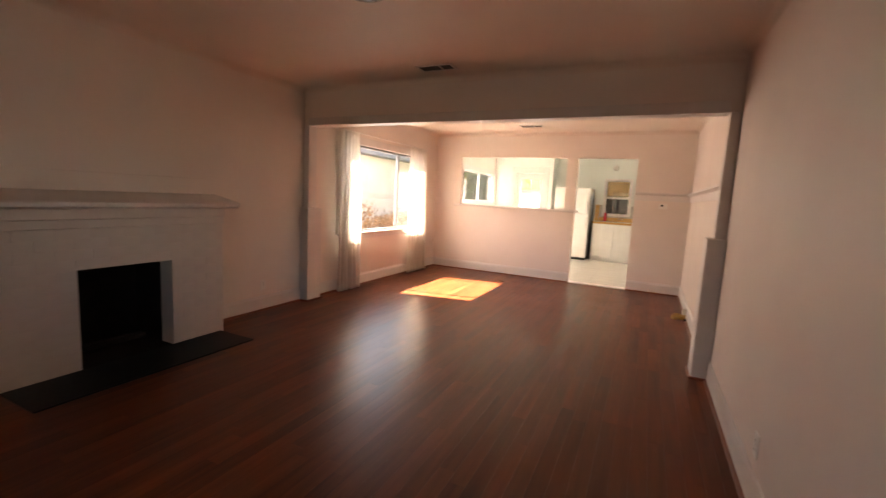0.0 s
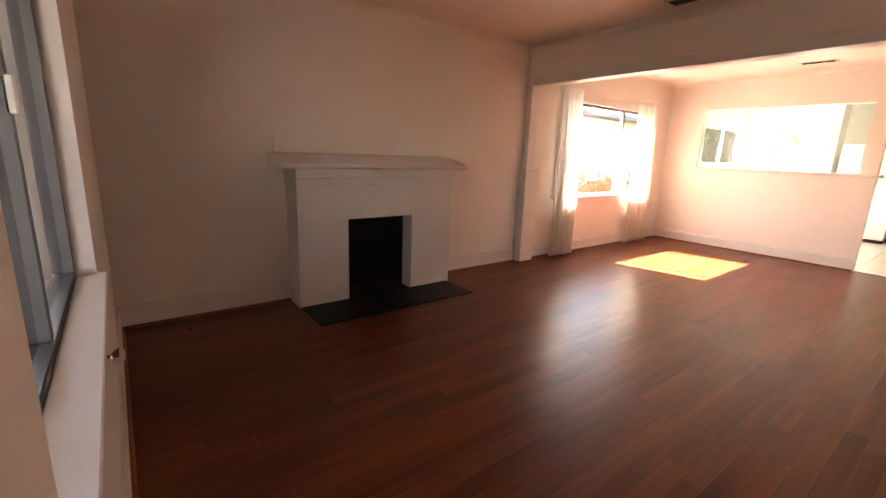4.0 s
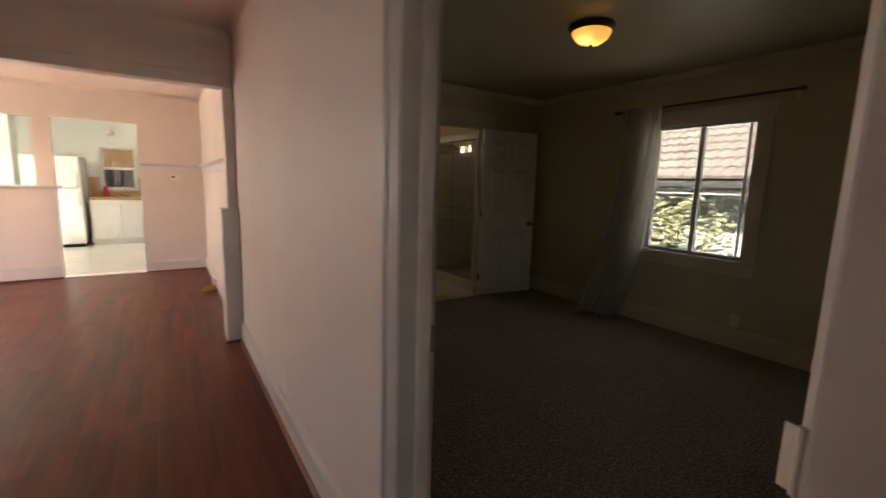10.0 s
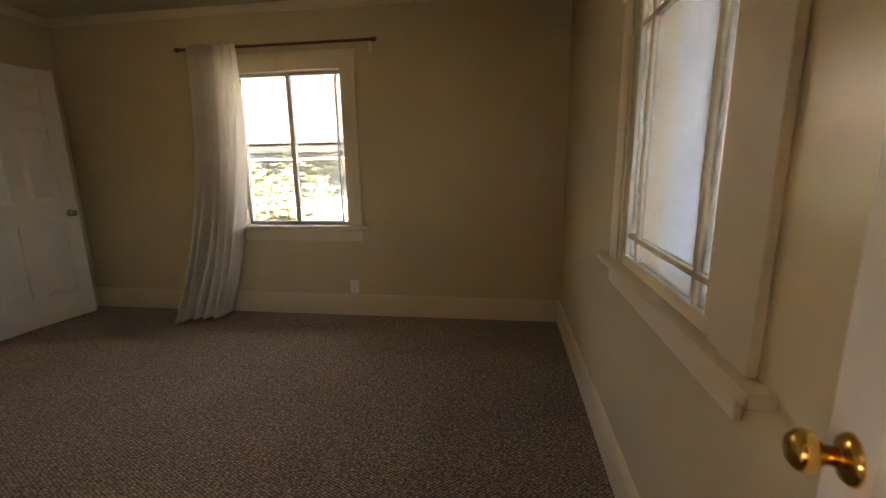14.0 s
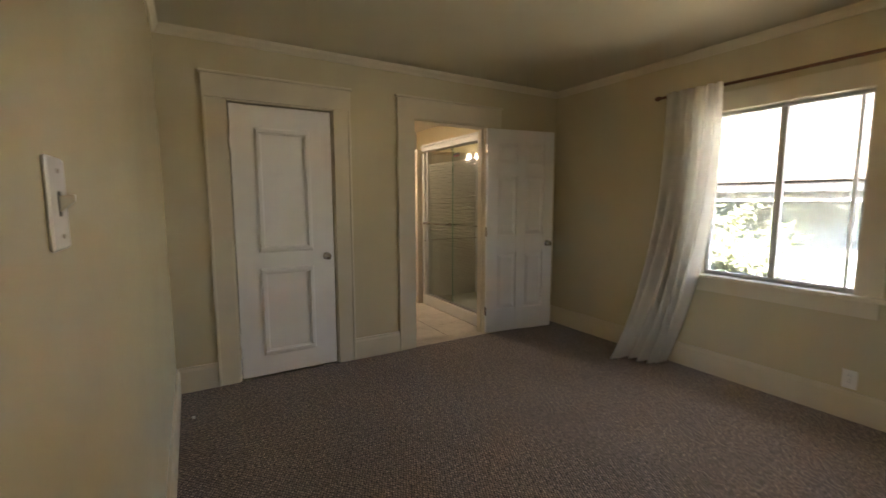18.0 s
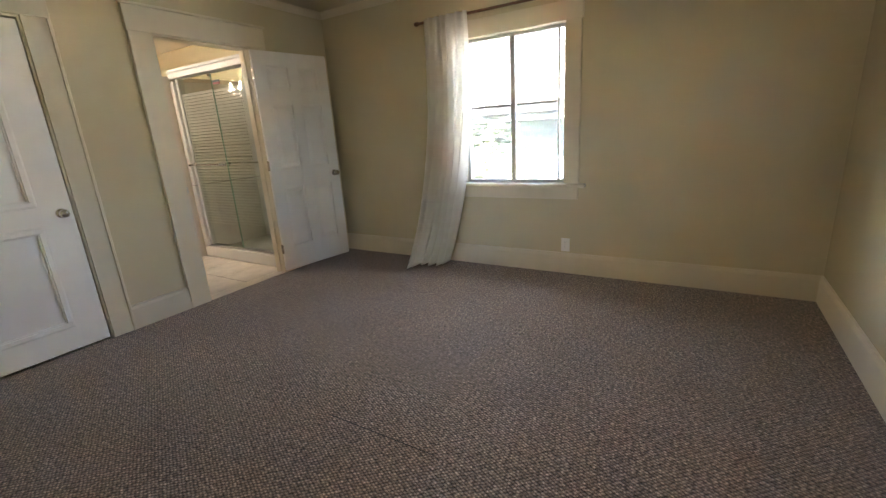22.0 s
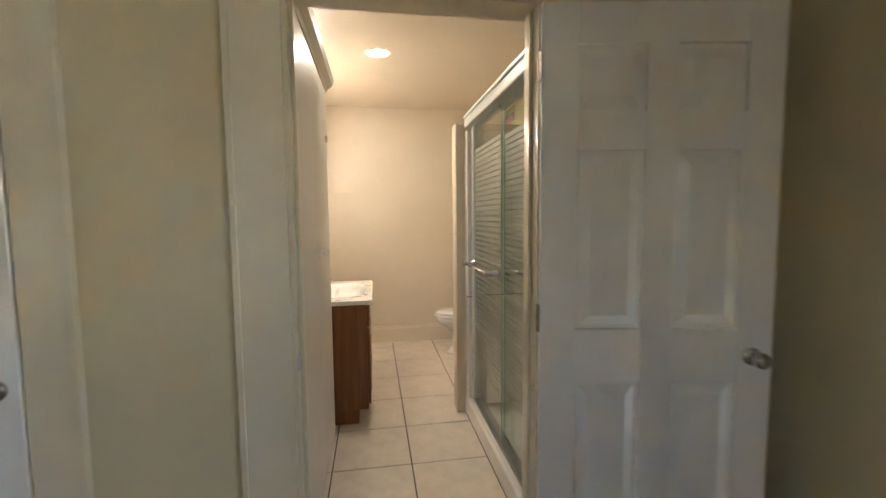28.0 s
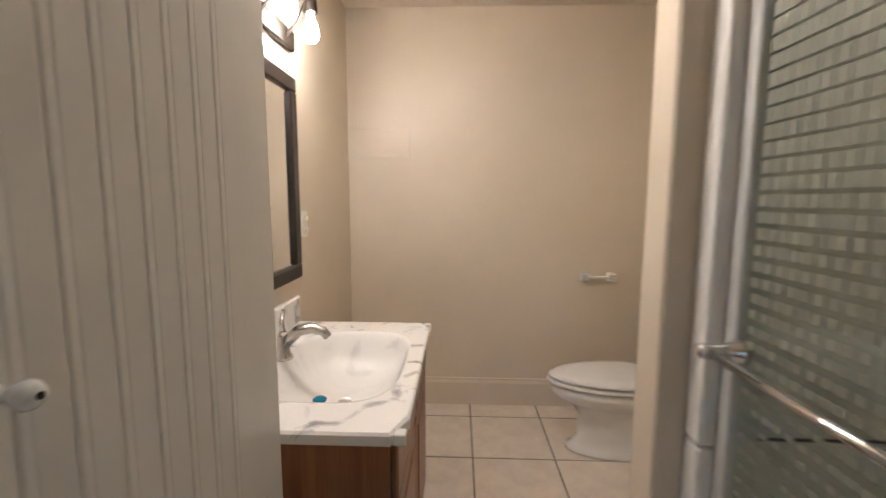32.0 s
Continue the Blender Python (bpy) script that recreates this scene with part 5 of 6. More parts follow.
mir = thing("mirror", "wall mirror in a black wooden frame", "mirror", BATH0, 5.135, 1.02)
bm = bmesh.new()
for a in ((0, 0, 0.91, 0.06), (0, 0.765, 0.91, 0.825), (0, 0.06, 0.06, 0.765), (0.85, 0.06, 0.91, 0.765)):
    box(0, a[0], a[1], 0.028, a[2], a[3], 0.006, bm)
part("frame", bm, M_FRAMEBLK, mir)
part("glass", box(0.006, 0.06, 0.06, 0.012, 0.85, 0.765), M_MIRROR, mir)

vl = thing("vanity_light", "dark bronze wall light with three bare bulbs", "wall light", BATH0, 5.755, 2.10)
part("back_plate", box(0, -0.30, -0.15, 0.025, 0.30, -0.07, 0.006), M_BRONZE, vl)
for y in (-0.22, 0.0, 0.22):
    arm = part("arm", tube([(0.02, y, -0.11), (0.07, y, -0.06), (0.10, y, 0.01), (0.12, y, 0.02)], 0.007, 8), M_BRONZE, vl)
    part("cup", lathe([(0, 0.035), (0.016, 0.032), (0.024, 0.02), (0.028, -0.03), (0.022, -0.03), (0, -0.02)], 16, None, pose(0.12, y, 0.0)), M_BRONZE, arm, smooth=True)
    b = part("bulb", lathe([(0.013, -0.03), (0.014, -0.05), (0.024, -0.075), (0.03, -0.10), (0.028, -0.122), (0.018, -0.137), (0, -0.142)], 20, None, pose(0.12, y, 0.0)), M_BULB, arm, "lit white bulb", True)

bsw = thing("light_switch", "white double switch plate beside the mirror", "light switch", BATH0, 6.145, 1.243)
part("plate", box(0, -0.036, -0.06, 0.007, 0.036, 0.06, 0.003), M_PLASTIC, bsw)
for z in (-0.025, 0.025):
    part("toggle", box(0.006, -0.005, z - 0.009, 0.022, 0.005, z + 0.009, 0.002), M_PLASTIC, bsw)

dl = thing("downlight", "lit round recessed downlight in the bathroom ceiling", "downlight", 2.835, 5.455, 2.51)
part("trim_ring", lathe([(0.065, -0.006), (0.085, -0.006), (0.09, 0.0)], 28), M_PLASTIC, dl, smooth=True)
part("lens", lathe([(0, -0.004), (0.066, -0.004)], 28), M_DOWN, dl)

toi = thing("toilet", "white porcelain toilet with closed lid", "toilet", 4.155, 6.485, 0)
rg = [egg(-0.37, 0, z, b, f, h) for z, b, f, h in ((0.0, 0.25, 0.315, 0.132), (0.018, 0.25, 0.312, 0.130), (0.03, 0.24, 0.285, 0.117), (0.08, 0.23, 0.255, 0.104), (0.20, 0.225, 0.25, 0.103), (0.245, 0.23, 0.275, 0.118), (0.275, 0.235, 0.325, 0.145), (0.305, 0.245, 0.38, 0.167), (0.335, 0.25, 0.405, 0.178), (0.372, 0.25, 0.412, 0.182))]
part("bowl", loft(rg), M_PORC, toi, smooth=True)
part("seat", loft([egg(-0.38, 0, z, b, f, h) for z, b, f, h in ((0.379, 0.22, 0.395, 0.175), (0.384, 0.23, 0.415, 0.190), (0.396, 0.23, 0.415, 0.190), (0.401, 0.22, 0.40, 0.178))]), M_PORC, toi, smooth=True)
part("lid", loft([egg(-0.38, 0, z, b, f, h) for z, b, f, h in ((0.406, 0.22, 0.39, 0.172), (0.411, 0.23, 0.408, 0.186), (0.424, 0.23, 0.405, 0.185), (0.436, 0.20, 0.37, 0.16), (0.441, 0.15, 0.3, 0.12))]), M_PORC, toi, smooth=True)
tk = part("tank", box(-0.20, -0.22, 0.37, 0.0, 0.22, 0.72, 0.02, None, 2), M_PORC, toi)
part("tank_lid", box(-0.21, -0.23, 0.72, 0.005, 0.23, 0.755, 0.01, None, 2), M_PORC, toi)
part("flush_lever", box(-0.215, -0.17, 0.655, -0.2, -0.10, 0.67, 0.003), M_CHROME, tk)

tp = thing("paper_holder", "white ceramic paper holder on the beige wall", "paper holder", 3.755, BATHN, 0.87)
for x in (-0.085, 0.085):
    part("post", box(x - 0.022, -0.06, -0.025, x + 0.022, 0, 0.025, 0.005), M_PORC, tp)
part("roller", tube([(-0.07, -0.04, 0), (0.07, -0.04, 0)], 0.009, 10), M_PLASTIC, tp)
patchw = part("wall_patch", box(BATH0 + 0.002, BATHN - 0.008, 1.612, 2.565, BATHN - 0.001, 1.79, 0.0015), M_BATH)
structure(patchw, "painted-over patch on the beige wall", "patch")

# shower stall
wing = part("wing_wall", box(3.325, 5.19, 0.0, BX1, 5.305, 1.985, 0.006), M_BATH)
structure(wing, "low beige wing wall at the end of the shower", "wall")
SX0 = 3.40
sh = thing("shower_stall", "white shower stall with sliding etched glass doors", "shower")
part("tray", box(SX0 + 0.06, 3.83, 0.0, BX1, 5.186, 0.06, 0.004), M_ACRYL, sh)
part("curb", box(SX0 - 0.015, 3.83, 0.0, SX0 + 0.10, 5.186, 0.125, 0.012, None, 2), M_ACRYL, sh)
for za, zb in ((0.06, 0.828), (0.833, 1.94)):
    part("back_panel", box(BX1 - 0.02, 3.84, za, BX1 - 0.004, 5.176, zb, 0.003), M_ACRYL, sh)
    part("end_panel", box(SX0 + 0.005, 5.16, za, BX1 - 0.02, 5.187, zb, 0.006), M_ACRYL, sh)
part("seam", box(SX0 + 0.01, 5.163, 0.827, BX1 - 0.021, 5.18, 0.834), M_GROUT, sh, "dark joint between the panels")
part("end_panel", box(SX0 + 0.06, 3.825, 0.06, BX1 - 0.02, 3.85, 1.94, 0.006), M_ACRYL, sh)
for za, zb in ((0.125, 0.828), (0.832, 1.93)):
    part("flange", box(SX0 - 0.012, 5.125, za, SX0 + 0.035, 5.189, zb, 0.008, None, 2), M_ACRYL, sh)
hd = bmesh.new()
box(SX0 - 0.012, 3.83, 1.955, SX0 + 0.10, 5.189, 2.045, 0.005, hd)
box(SX0 - 0.022, 3.83, 2.012, SX0 - 0.010, 5.189, 2.03, 0.003, hd)
part("header", hd, M_ALUW, sh, "bright aluminium header rail")
part("bottom_track", box(SX0 + 0.02, 3.85, 0.125, SX0 + 0.085, 5.125, 0.14, 0.003), M_ALUL, sh)
part("sticker", box(SX0 + 0.064, 4.42, 1.862, SX0 + 0.0665, 4.54, 1.884, 0.0003), M_BLACK, sh, "small black paper label")
part("sticker", box(SX0 + 0.064, 4.42, 1.843, SX0 + 0.0665, 4.54, 1.862, 0.0003), M_STICKER, sh, "small red paper label")
part("side_jamb", box(SX0 + 0.02, 5.085, 0.14, SX0 + 0.085, 5.125, 1.955, 0.003), M_ALUW, sh)
part("side_jamb", box(SX0 + 0.02, 3.85, 0.14, SX0 + 0.085, 3.88, 1.955, 0.003), M_ALUL, sh)
for y0, y1, gx, bx in ((4.503, 5.11, SX0 + 0.035, SX0 - 0.035), (3.87, 4.572, SX0 + 0.07, SX0 + 0.13)):
    g = part("glass_door", box(gx - 0.003, y0, 0.142, gx + 0.003, y1, 1.95), M_SHOWER, sh, "greenish clear glass with etched squares")
    g.visible_shadow = False
    for ye in (y0, y1):
        part("glass_edge", box(gx - 0.0034, ye - 0.001, 0.142, gx + 0.0034, ye + 0.001, 1.95), M_GREENEDGE, g)
    vs, fs = [], []
    ny, pitch, sq = int((y1 - y0 - 0.02) / 0.028), 0.0305, 0.0250
    for r in range(46):
        k0 = min(1.0, max(0.0, (r - 10) / 24))
        hy, hz = 0.0120 - 0.0040 * k0, sq / 2 - 0.0092 * k0
        for c in range(ny):
            ya, za = y0 + 0.0234 + c * 0.028, 1.80 - (r + 0.6) * pitch
            k = len(vs)
            vs += [(x, y, z) for x in (gx - 0.0032, gx - 0.0042) for y, z in ((ya - hy, za - hz), (ya + hy, za - hz), (ya + hy, za + hz), (ya - hy, za + hz))]
            fs += [(k + 4, k + 7, k + 6, k + 5)] + [(k + i, k + (i + 1) % 4, k + 4 + (i + 1) % 4, k + 4 + i) for i in range(4)]
    me = bpy.data.meshes.new("etching")
    me.from_pydata(vs, [], fs)
    me.materials.append(M_FROST)
    eo = new("etching", me)
    eo.parent, eo["kind"], eo.visible_shadow = g, "stuff", False
    s = -1 if bx < gx else 1
    ya, yb = (y0 + 0.055, y1 - 0.03)
    bar = part("towel_bar", tube([(bx, ya, 1.06), (bx, yb, 1.06)], 0.0085, 12), M_CHROME, g, "chrome towel bar", True)
    for y in (ya, yb):
        part("bracket", lathe([(0, 0.0), (0.027, 0.0), (0.028, 0.01), (0.02, 0.018), (0.013, abs(bx - gx) - 0.014), (0.017, abs(bx - gx)), (0.013, abs(bx - gx) + 0.013), (0, abs(bx - gx) + 0.014)], 14, None, pose(gx + s * 0.003, y, 1.06, 0, 90 * s, 0)), M_CHROME, bar, smooth=True)
    part("roller", lathe([(0, 0.008), (0.014, 0.008), (0.014, -0.008), (0, -0.008)], 12, None, pose(gx, y0 + 0.04, 1.93, 0, 90, 0)), M_CHROME, g)

# ---- outside ----
porch = part("porch_deck", box(-3.9, -2.8, -0.62, BX1 + 0.2, YS - 0.15, -0.03), M_DECK)
structure(porch, "grey painted porch floor", "porch")
proof = part("porch_roof", box(-3.9, -3.0, 2.45, BX1 + 0.3, YS - 0.152, 2.6), M_TRIM)
structure(proof, "white porch ceiling and roof edge", "roof")
rail = thing("porch_railing", "white wooden porch railing with square balusters", "railing")
part("top_rail", box(-3.9, -2.72, 0.80, 0.9, -2.62, 0.86, 0.006), M_TRIM, rail)
part("bottom_rail", box(-3.9, -2.70, 0.06, 0.9, -2.64, 0.12, 0.004), M_TRIM, rail)
for i in range(32):
    x = -3.82 + i * 0.15
    part("baluster", box(x - 0.02, -2.69, 0.12, x + 0.02, -2.65, 0.80), M_TRIM, rail)
for x in (-3.85, -1.5, 0.9):
    post = thing("porch_post", "white square wooden porch post", "post", x, -2.67, -0.03)
    part("shaft", box(-0.06, -0.06, 0, 0.06, 0.06, 2.48, 0.005), M_TRIM, post)
chair = thing("porch_chair", "white folding chair on the porch", "chair", -2.25, -1.75, -0.03, 25)
part("seat", box(-0.22, -0.2, 0.43, 0.22, 0.2, 0.455, 0.01), M_PLASTIC, chair)
part("backrest", box(-0.21, 0.21, 0.62, 0.21, 0.235, 0.86, 0.01), M_PLASTIC, chair)
for x in (-0.2, 0.2):
    part("leg", tube([(x, -0.24, 0), (x, 0.1, 0.5), (x, 0.225, 0.86)], 0.012, 8), M_ALUL, chair)
    part("leg", tube([(x * 0.9, 0.24, 0), (x * 0.9, -0.15, 0.44)], 0.012, 8), M_ALUL, chair)

pw = part("porch_end_wall", box(3.55, -2.8, -0.03, 3.7, YS - 0.155, 2.45), M_BLUEWALL)
structure(pw, "pale painted wall at the end of the porch", "wall")
part("corner_board", box(3.53, -1.32, -0.03, 3.549, -1.18, 2.45, 0.003), M_TRIM, pw)

bush("shrub", "flowering green shrub beyond the porch railing", -4.2, -4.2, -0.62, 1.6, 0.8, 1.4, 5000, M_LEAF, 21, 0.06)
shed = thing("red_building", "red painted building with a grey roof across the garden", "building")
part("wall", box(-16, -13, -0.62, -4, -9, 2.0), M_REDWALL, shed)
part("roof", loft([[(-16.3, y, z) for y, z in ((-13.3, 2.0), (-8.6, 2.0), (-11, 3.3))], [(-3.7, y, z) for y, z in ((-13.3, 2.0), (-8.6, 2.0), (-11, 3.3))]]), M_GREYWALL, shed)
part("awning", box(-15, -9.0, 0.9, -5, -8.5, 1.35, 0.01), M_GREYWALL, shed)

# neighbour beyond the dining window
nb = thing("neighbour_house_west", "cream stucco neighbour house with a low eave", "house")
part("wall", box(-14, 2.0, -0.62, -8.2, 22, 2.55), M_STUCCO, nb)
part("roof", loft([[(x, 1.7, z) for x, z in ((-7.7, 2.5), (-7.7, 2.62), (-11, 4.0), (-14.4, 2.62), (-14.4, 2.5))], [(x, 22.3, z) for x, z in ((-7.7, 2.5), (-7.7, 2.62), (-11, 4.0), (-14.4, 2.62), (-14.4, 2.5))]]), M_GREYWALL, nb)
for i in range(4):
    bush("shrub", "dry orange-brown hedge along the side yard", -6.6, 5.8 + i * 1.7, -0.62, 0.5, 1.0, 1.5 + 0.1 * (i % 2), 2600, M_DRYLEAF, 30 + i, 0.05)
for i in range(3):
    bush("shrub", "leafy green shrub outside the kitchen window", -5.8, 12.3 + i * 1.4, -0.62, 0.8, 0.9, 4.6, 4200, M_LEAF, 40 + i, 0.06)

# neighbour beyond the bedroom window
ne = thing("neighbour_house_east", "pale blue neighbour house under a clay tile roof", "house")
part("wall", box(8.0, -8, -0.62, 16, 16, 1.5), M_BLUEWALL, ne)
part("fascia", box(7.4, -8.2, 1.33, 7.46, 16.2, 1.52, 0.004), M_TRIM, ne)
part("soffit", box(7.46, -8.2, 1.36, 8.0, 16.2, 1.4), M_TRIM, ne)
part("gutter", box(7.31, -8.2, 1.44, 7.4, 16.2, 1.53, 0.01), M_ALUL, ne)
part("window", box(7.985, 4.4, 0.3, 8.02, 5.6, 1.15, 0.004), M_ALU, ne)
slope = part("roof", loft([[(x, -8.3, z) for x, z in ((7.35, 1.52), (7.35, 1.56), (13, 4.4), (13, 4.3))], [(x, 16.3, z) for x, z in ((7.35, 1.52), (7.35, 1.56), (13, 4.4), (13, 4.3))]]), M_ROOFTILE, ne)
verts, faces = [], []
for r in range(17):
    for c in range(86):
        xa = 7.30 + r * 0.33
        za = 1.57 + (xa - 7.35) * 0.503
        y0 = -4.5 + c * 0.2
        k = len(verts)
        for i in range(6):
            a = math.pi * i / 5
            yy, up = y0 + 0.1 - 0.1 * math.cos(a), 0.055 * math.sin(a)
            verts += [(xa - up * 0.45, yy, za + 0.04 + up), (xa + 0.36 - up * 0.45, yy, za + 0.36 * 0.503 + up)]
        for i in range(5):
            faces.append((k + 2 * i, k + 2 * i + 2, k + 2 * i + 3, k + 2 * i + 1))
        faces.append(tuple(k + 2 * i for i in range(6)))
me = bpy.data.meshes.new("roof_tiles")
me.from_pydata(verts, [], faces)
me.materials.append(M_ROOFTILE)
rt = new("roof_tiles", me)
rt.parent = slope
rt["kind"] = "stuff"
for i in range(3):
    bush("shrub", "sunlit green shrub outside the bedroom window", 7.0, 3.1 + i * 1.2, -0.62, 0.36, 0.75, (1.75, 1.85, 1.6)[i], 3000, M_PALELEAF, 50 + i, 0.06)
back = thing("patio_cover", "tan patio wall and pale boards behind the kitchen", "wall")
part("wall", box(-4, 12.6, -0.62, 3, 12.75, 2.6), M_TANWALL, back)
part("fence", box(-4.4, 11.9, -0.62, -2.0, 11.95, 1.66, 0.004), M_BLUEWALL, back, "pale boards behind the back door")
part("beam", box(-4.4, 11.88, 1.66, -2.0, 11.96, 1.80, 0.004), M_TANWALL, back)
part("window", box(-1.7, 12.58, 0.6, 0.4, 12.6, 1.52, 0.004), M_FRAMEBLK, back)

part("seam", box(1.869, 1.07, -0.001, 1.8735, 1.66, 0.0012), M_BLACK, bpy.data.objects["floor_carpet"], "dark slit where two carpet widths meet")

# ---- pieces of floors and of the chimney breast, last ----
structure(part("floor_wood", box(XL, YS, -0.1, XR + 0.03, YK, -0.006), M_SUB), "red-brown wood plank floor", "floor")
wood_floor = bpy.data.objects["floor_wood"]


def plank_mesh(w, ln):
    bm = bmesh.new()
    x, y = w / 2 - 0.0002, ln / 2 - 0.0002
    c = 0.0005
    lo = [(-x, -y, -0.006), (x, -y, -0.006), (x, y, -0.006), (-x, y, -0.006)]
    mid = [(-x, -y, -c), (x, -y, -c), (x, y, -c), (-x, y, -c)]
    hi = [(-x + c, -y + c, 0), (x - c, -y + c, 0), (x - c, y - c, 0), (-x + c, y - c, 0)]
    loft([lo, mid, hi], bm, (False, True))
    return bm


rnd = random.Random(7)
PW = 0.0855
near, rest = [], []
row = 0
x = XL
while x < XR + 0.02:
    y = YS - rnd.uniform(0, 0.9)
    while y < YK:
        ln = rnd.choice((0.6, 0.9, 1.2, 1.2))
        y0, y1 = max(y, YS), min(y + ln, YK)
        if y1 - y0 > 0.08:
            (near if (-2.75 < x < XR and y0 < 3.6) else rest).append((x + PW / 2, y0, y1))
        y += ln
    x += PW
near.sort(key=lambda q: q[1])
rest += near[300:]
near = near[:300]
meshes = {}
for px, y0, y1 in near:
    key = round(y1 - y0, 2)
    if key not in meshes:
        me = bpy.data.meshes.new("plank")
        bm = plank_mesh(PW, key)
        bm.to_mesh(me)
        bm.free()
        me.materials.append(M_FLOOR)
        meshes[key] = me
    ob = new("plank", meshes[key])
    ob.parent = wood_floor
    ob.location = (px, (y0 + y1) / 2, 0)
verts, faces = [], []
for px, y0, y1 in rest:
    a, b = PW / 2 - 0.0002, 0.0002
    k = len(verts)
    c = 0.0005
    verts += [(px - a, y0 + b, -c), (px + a, y0 + b, -c), (px + a, y1 - b, -c), (px - a, y1 - b, -c),
              (px - a + c, y0 + b + c, 0), (px + a - c, y0 + b + c, 0), (px + a - c, y1 - b - c, 0), (px - a + c, y1 - b - c, 0)]
    faces += [(k + 4, k + 5, k + 6, k + 7), (k, k + 1, k + 5, k + 4), (k + 1, k + 2, k + 6, k + 5), (k + 2, k + 3, k + 7, k + 6), (k + 3, k, k + 4, k + 7)]
me = bpy.data.meshes.new("planks")
me.from_pydata(verts, [], faces)
me.materials.append(M_FLOOR)
pl = new("planks", me)
pl.parent = wood_floor
pl["kind"] = "stuff"


def tiles(floor, name, mat, x0, x1, y0, y1, px, py, ox, oy, gap, top):
    cache = {}
    i0, i1 = math.floor((x0 - ox) / px), math.ceil((x1 - ox) / px)
    j0, j1 = math.floor((y0 - oy) / py), math.ceil((y1 - oy) / py)
    for i in range(i0, i1):
        for j in range(j0, j1):
            a, b = max(ox + i * px + gap / 2, x0), min(ox + (i + 1) * px - gap / 2, x1)
            c, d = max(oy + j * py + gap / 2, y0), min(oy + (j + 1) * py - gap / 2, y1)
            if b - a < 0.01 or d - c < 0.01:
                continue
            key = (round(b - a, 3), round(d - c, 3))
            if key not in cache:
                me = bpy.data.meshes.new(name)
                w, h, e = key[0] / 2, key[1] / 2, 0.003
                bm = bmesh.new()
                loft([[(-w, -h, -0.006), (w, -h, -0.006), (w, h, -0.006), (-w, h, -0.006)], [(-w, -h, -e / 2), (w, -h, -e / 2), (w, h, -e / 2), (-w, h, -e / 2)], [(-w + e, -h + e, 0), (w - e, -h + e, 0), (w - e, h - e, 0), (-w + e, h - e, 0)]], bm, (False, True))
                bm.to_mesh(me)
                bm.free()
                me.materials.append(mat)
                cache[key] = me
            ob = new(name, cache[key])
            ob.parent = floor
            ob.location = ((a + b) / 2, (c + d) / 2, top)


ft = part("floor_bath", box(BATH0, BY1 + 0.05, -0.1, BX1, BATHN, -0.003), M_GROUT)
structure(ft, "beige tiled bathroom floor with dark grout", "floor")
tiles(ft, "tile", M_BTILE, BATH0, BX1, BY1 + 0.05, BATHN, 0.432, 0.432, 2.958, 6.795 - 0.432 * 8, 0.007, 0.0)
fk = part("floor_kitchen", box(XL, YK, -0.1, XR, 10.9, -0.003), M_KGROUT)
structure(fk, "white tiled kitchen floor", "floor")
tiles(fk, "tile", M_KTILE, -1.75, XR, YK + 0.01, 10.85, 0.305, 0.305, -1.1, YK, 0.006, 0.0)
tiles(fk, "tile", M_KTILE, XL, -1.76, YK + 0.01, 10.4, 0.61, 0.61, -1.76, YK, 0.006, 0.0)

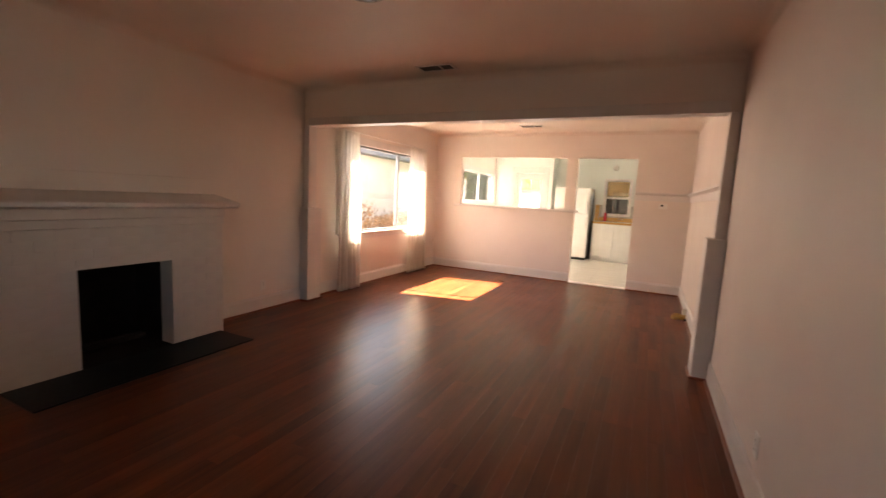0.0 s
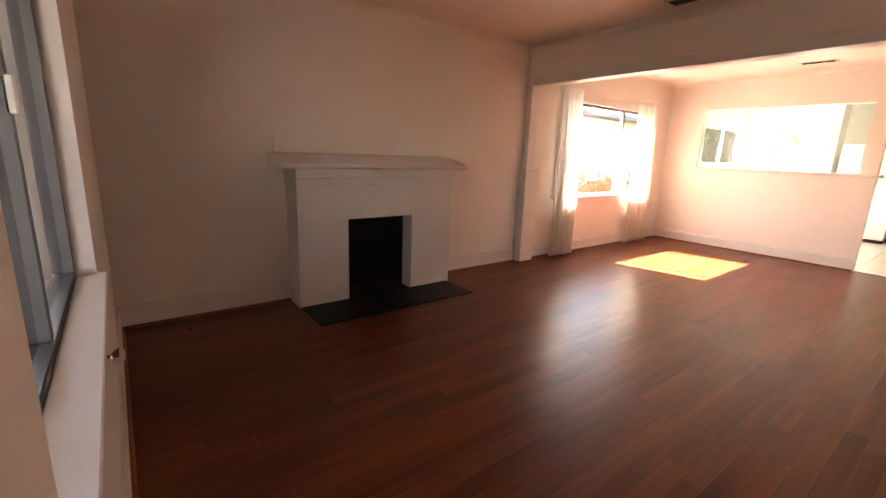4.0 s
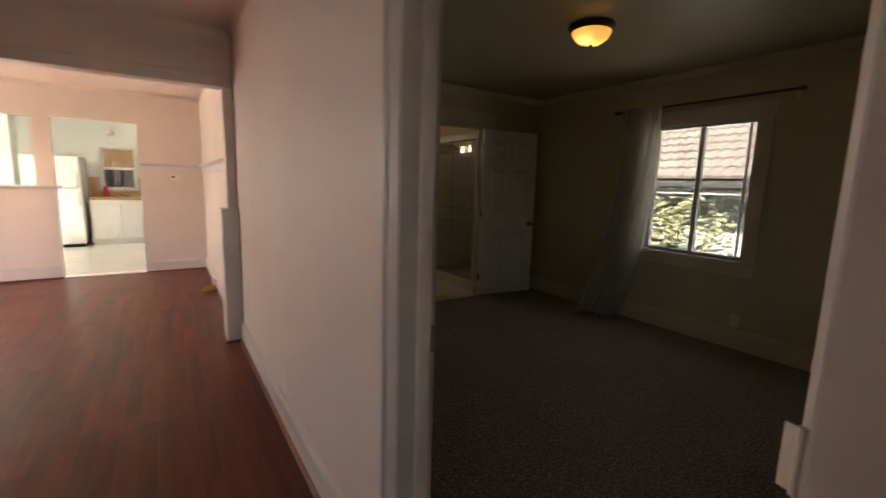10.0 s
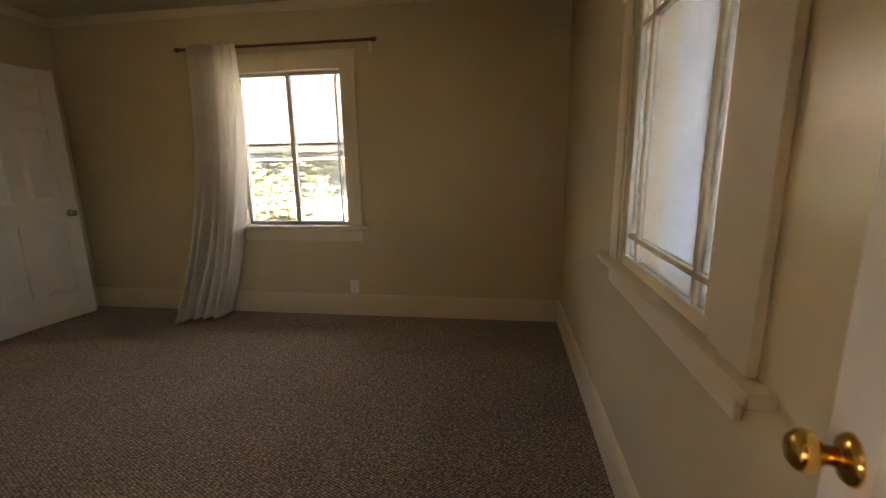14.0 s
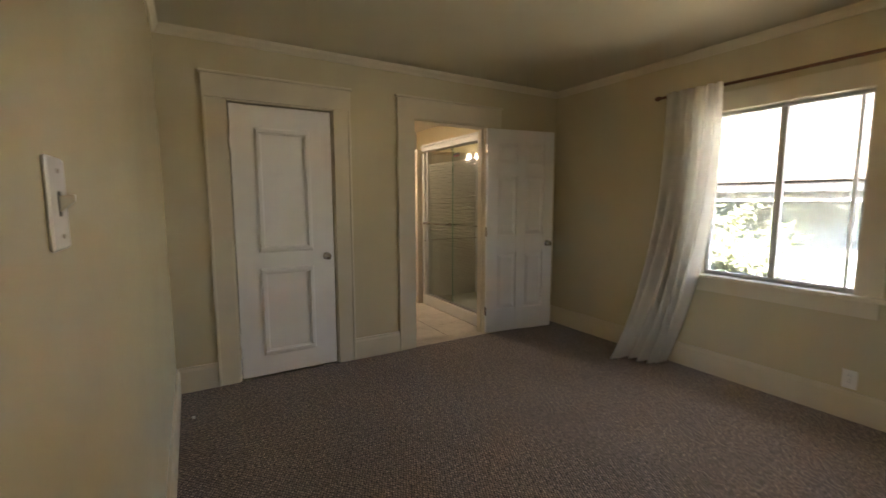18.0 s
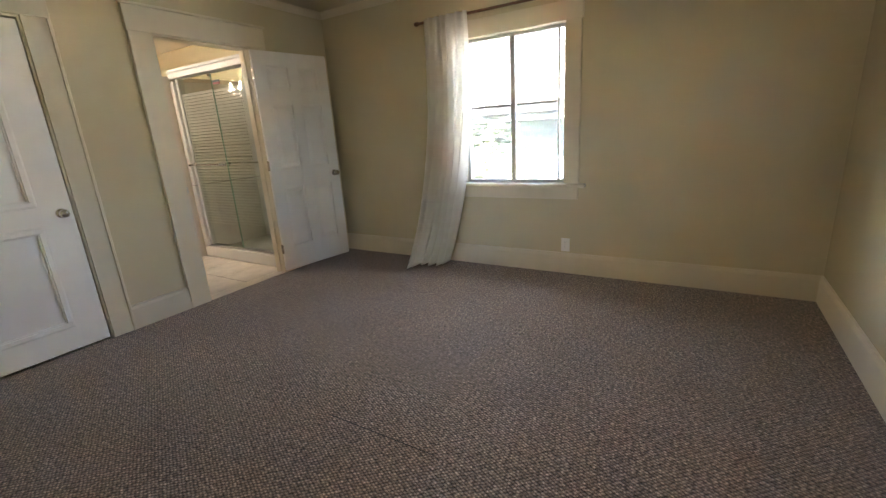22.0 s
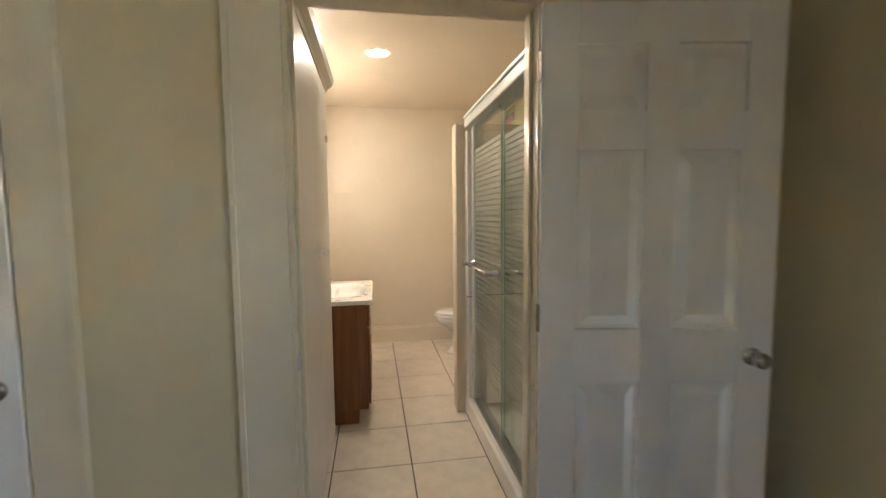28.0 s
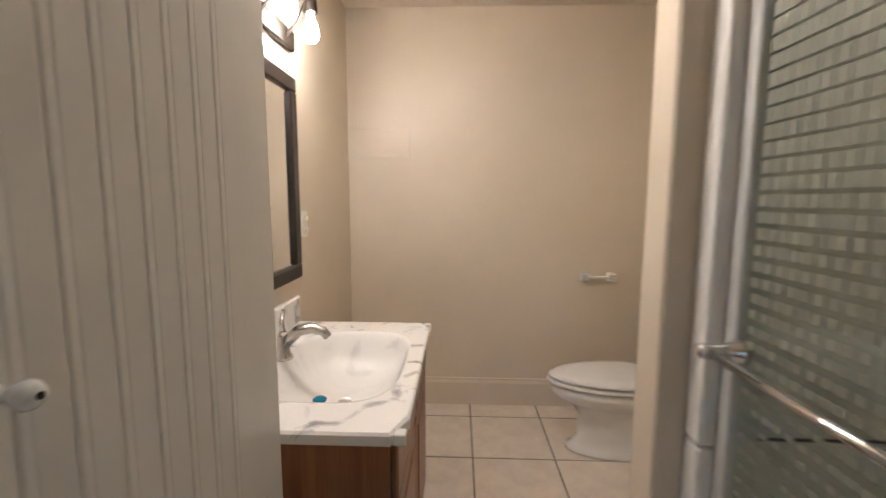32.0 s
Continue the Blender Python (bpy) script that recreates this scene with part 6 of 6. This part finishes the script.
# splash tiles round the kitchen window
bm = bmesh.new()
for xa, xb, za, zb in ((-1.19, XR, 0.935, 1.068), (-1.19, -1.022, 1.068, 1.335), (-0.373, XR, 1.068, 1.335)):
    box(xa, 10.893, za, xb, 10.899, zb, 0, bm)
spl = part("splash", bm, M_KGROUT)
structure(spl, "tan tiled splashback behind the sink", "splashback")
me = None
for i in range(16):
    for j in range(4):
        xa, za = -1.19 + i * 0.11, 0.937 + j * 0.1
        if -1.06 < xa + 0.05 < -0.33 and za > 1.0:
            continue
        if me is None:
            bm = box(0.003, -0.005, 0.003, 0.107, 0, 0.097, 0.002)
            me = bpy.data.meshes.new("tile")
            bm.to_mesh(me)
            bm.free()
            me.materials.append(M_SPLASH)
        ob = new("tile", me)
        ob.parent = spl
        ob.location = (xa, 10.893, za)

# painted bricks of the fireplace front and sides
cache = {}


def brick(ax, x, y, z, ln, h):
    key = (ax, round(ln, 3), round(h, 3))
    if key not in cache:
        bm = box(0, 0.0003, 0.0003, 0.004, ln - 0.0003, h - 0.0003, 0.0009) if ax == "x" else box(0.0003, 0, 0.0003, ln - 0.0003, 0.006, h - 0.0003, 0.0009)
        me = bpy.data.meshes.new("brick")
        bmesh.ops.recalc_face_normals(bm, faces=bm.faces)
        bm.to_mesh(me)
        bm.free()
        me.materials.append(M_BRICK)
        cache[key] = me
    ob = new("brick", cache[key])
    ob.parent = fp
    ob.location = (x, y, z)


CH = 0.0716
for r in range(14):
    z = r * CH
    h = min(CH, 1.0 - z)
    if h < 0.02:
        continue
    off = -0.105 if r % 2 else 0.0
    y = FY0 + off
    while y < FY1 - 0.001:
        a, b = max(y, FY0), min(y + 0.21, FY1)
        segs = [(a, b)]
        if z + 0.01 < OZ:
            segs = [(s, min(e, OY0)) for s, e in segs if s < OY0] + [(max(s, OY1), e) for s, e in segs if e > OY1]
        for s, e in segs:
            if e - s > 0.02:
                brick("x", FX - 0.004 + rnd.uniform(-0.0008, 0.0008), s, z, e - s, h)
        y += 0.21
    xa = XL
    k = 0
    while xa < FX - 0.03:
        e = min(xa + (0.105 if (r % 2 and k == 0) else 0.21), FX - 0.008)
        brick("y", xa, FY0, z, e - xa, h)
        brick("y", xa, FY1 - 0.006, z, e - xa, h)
        xa, k = e, k + 1
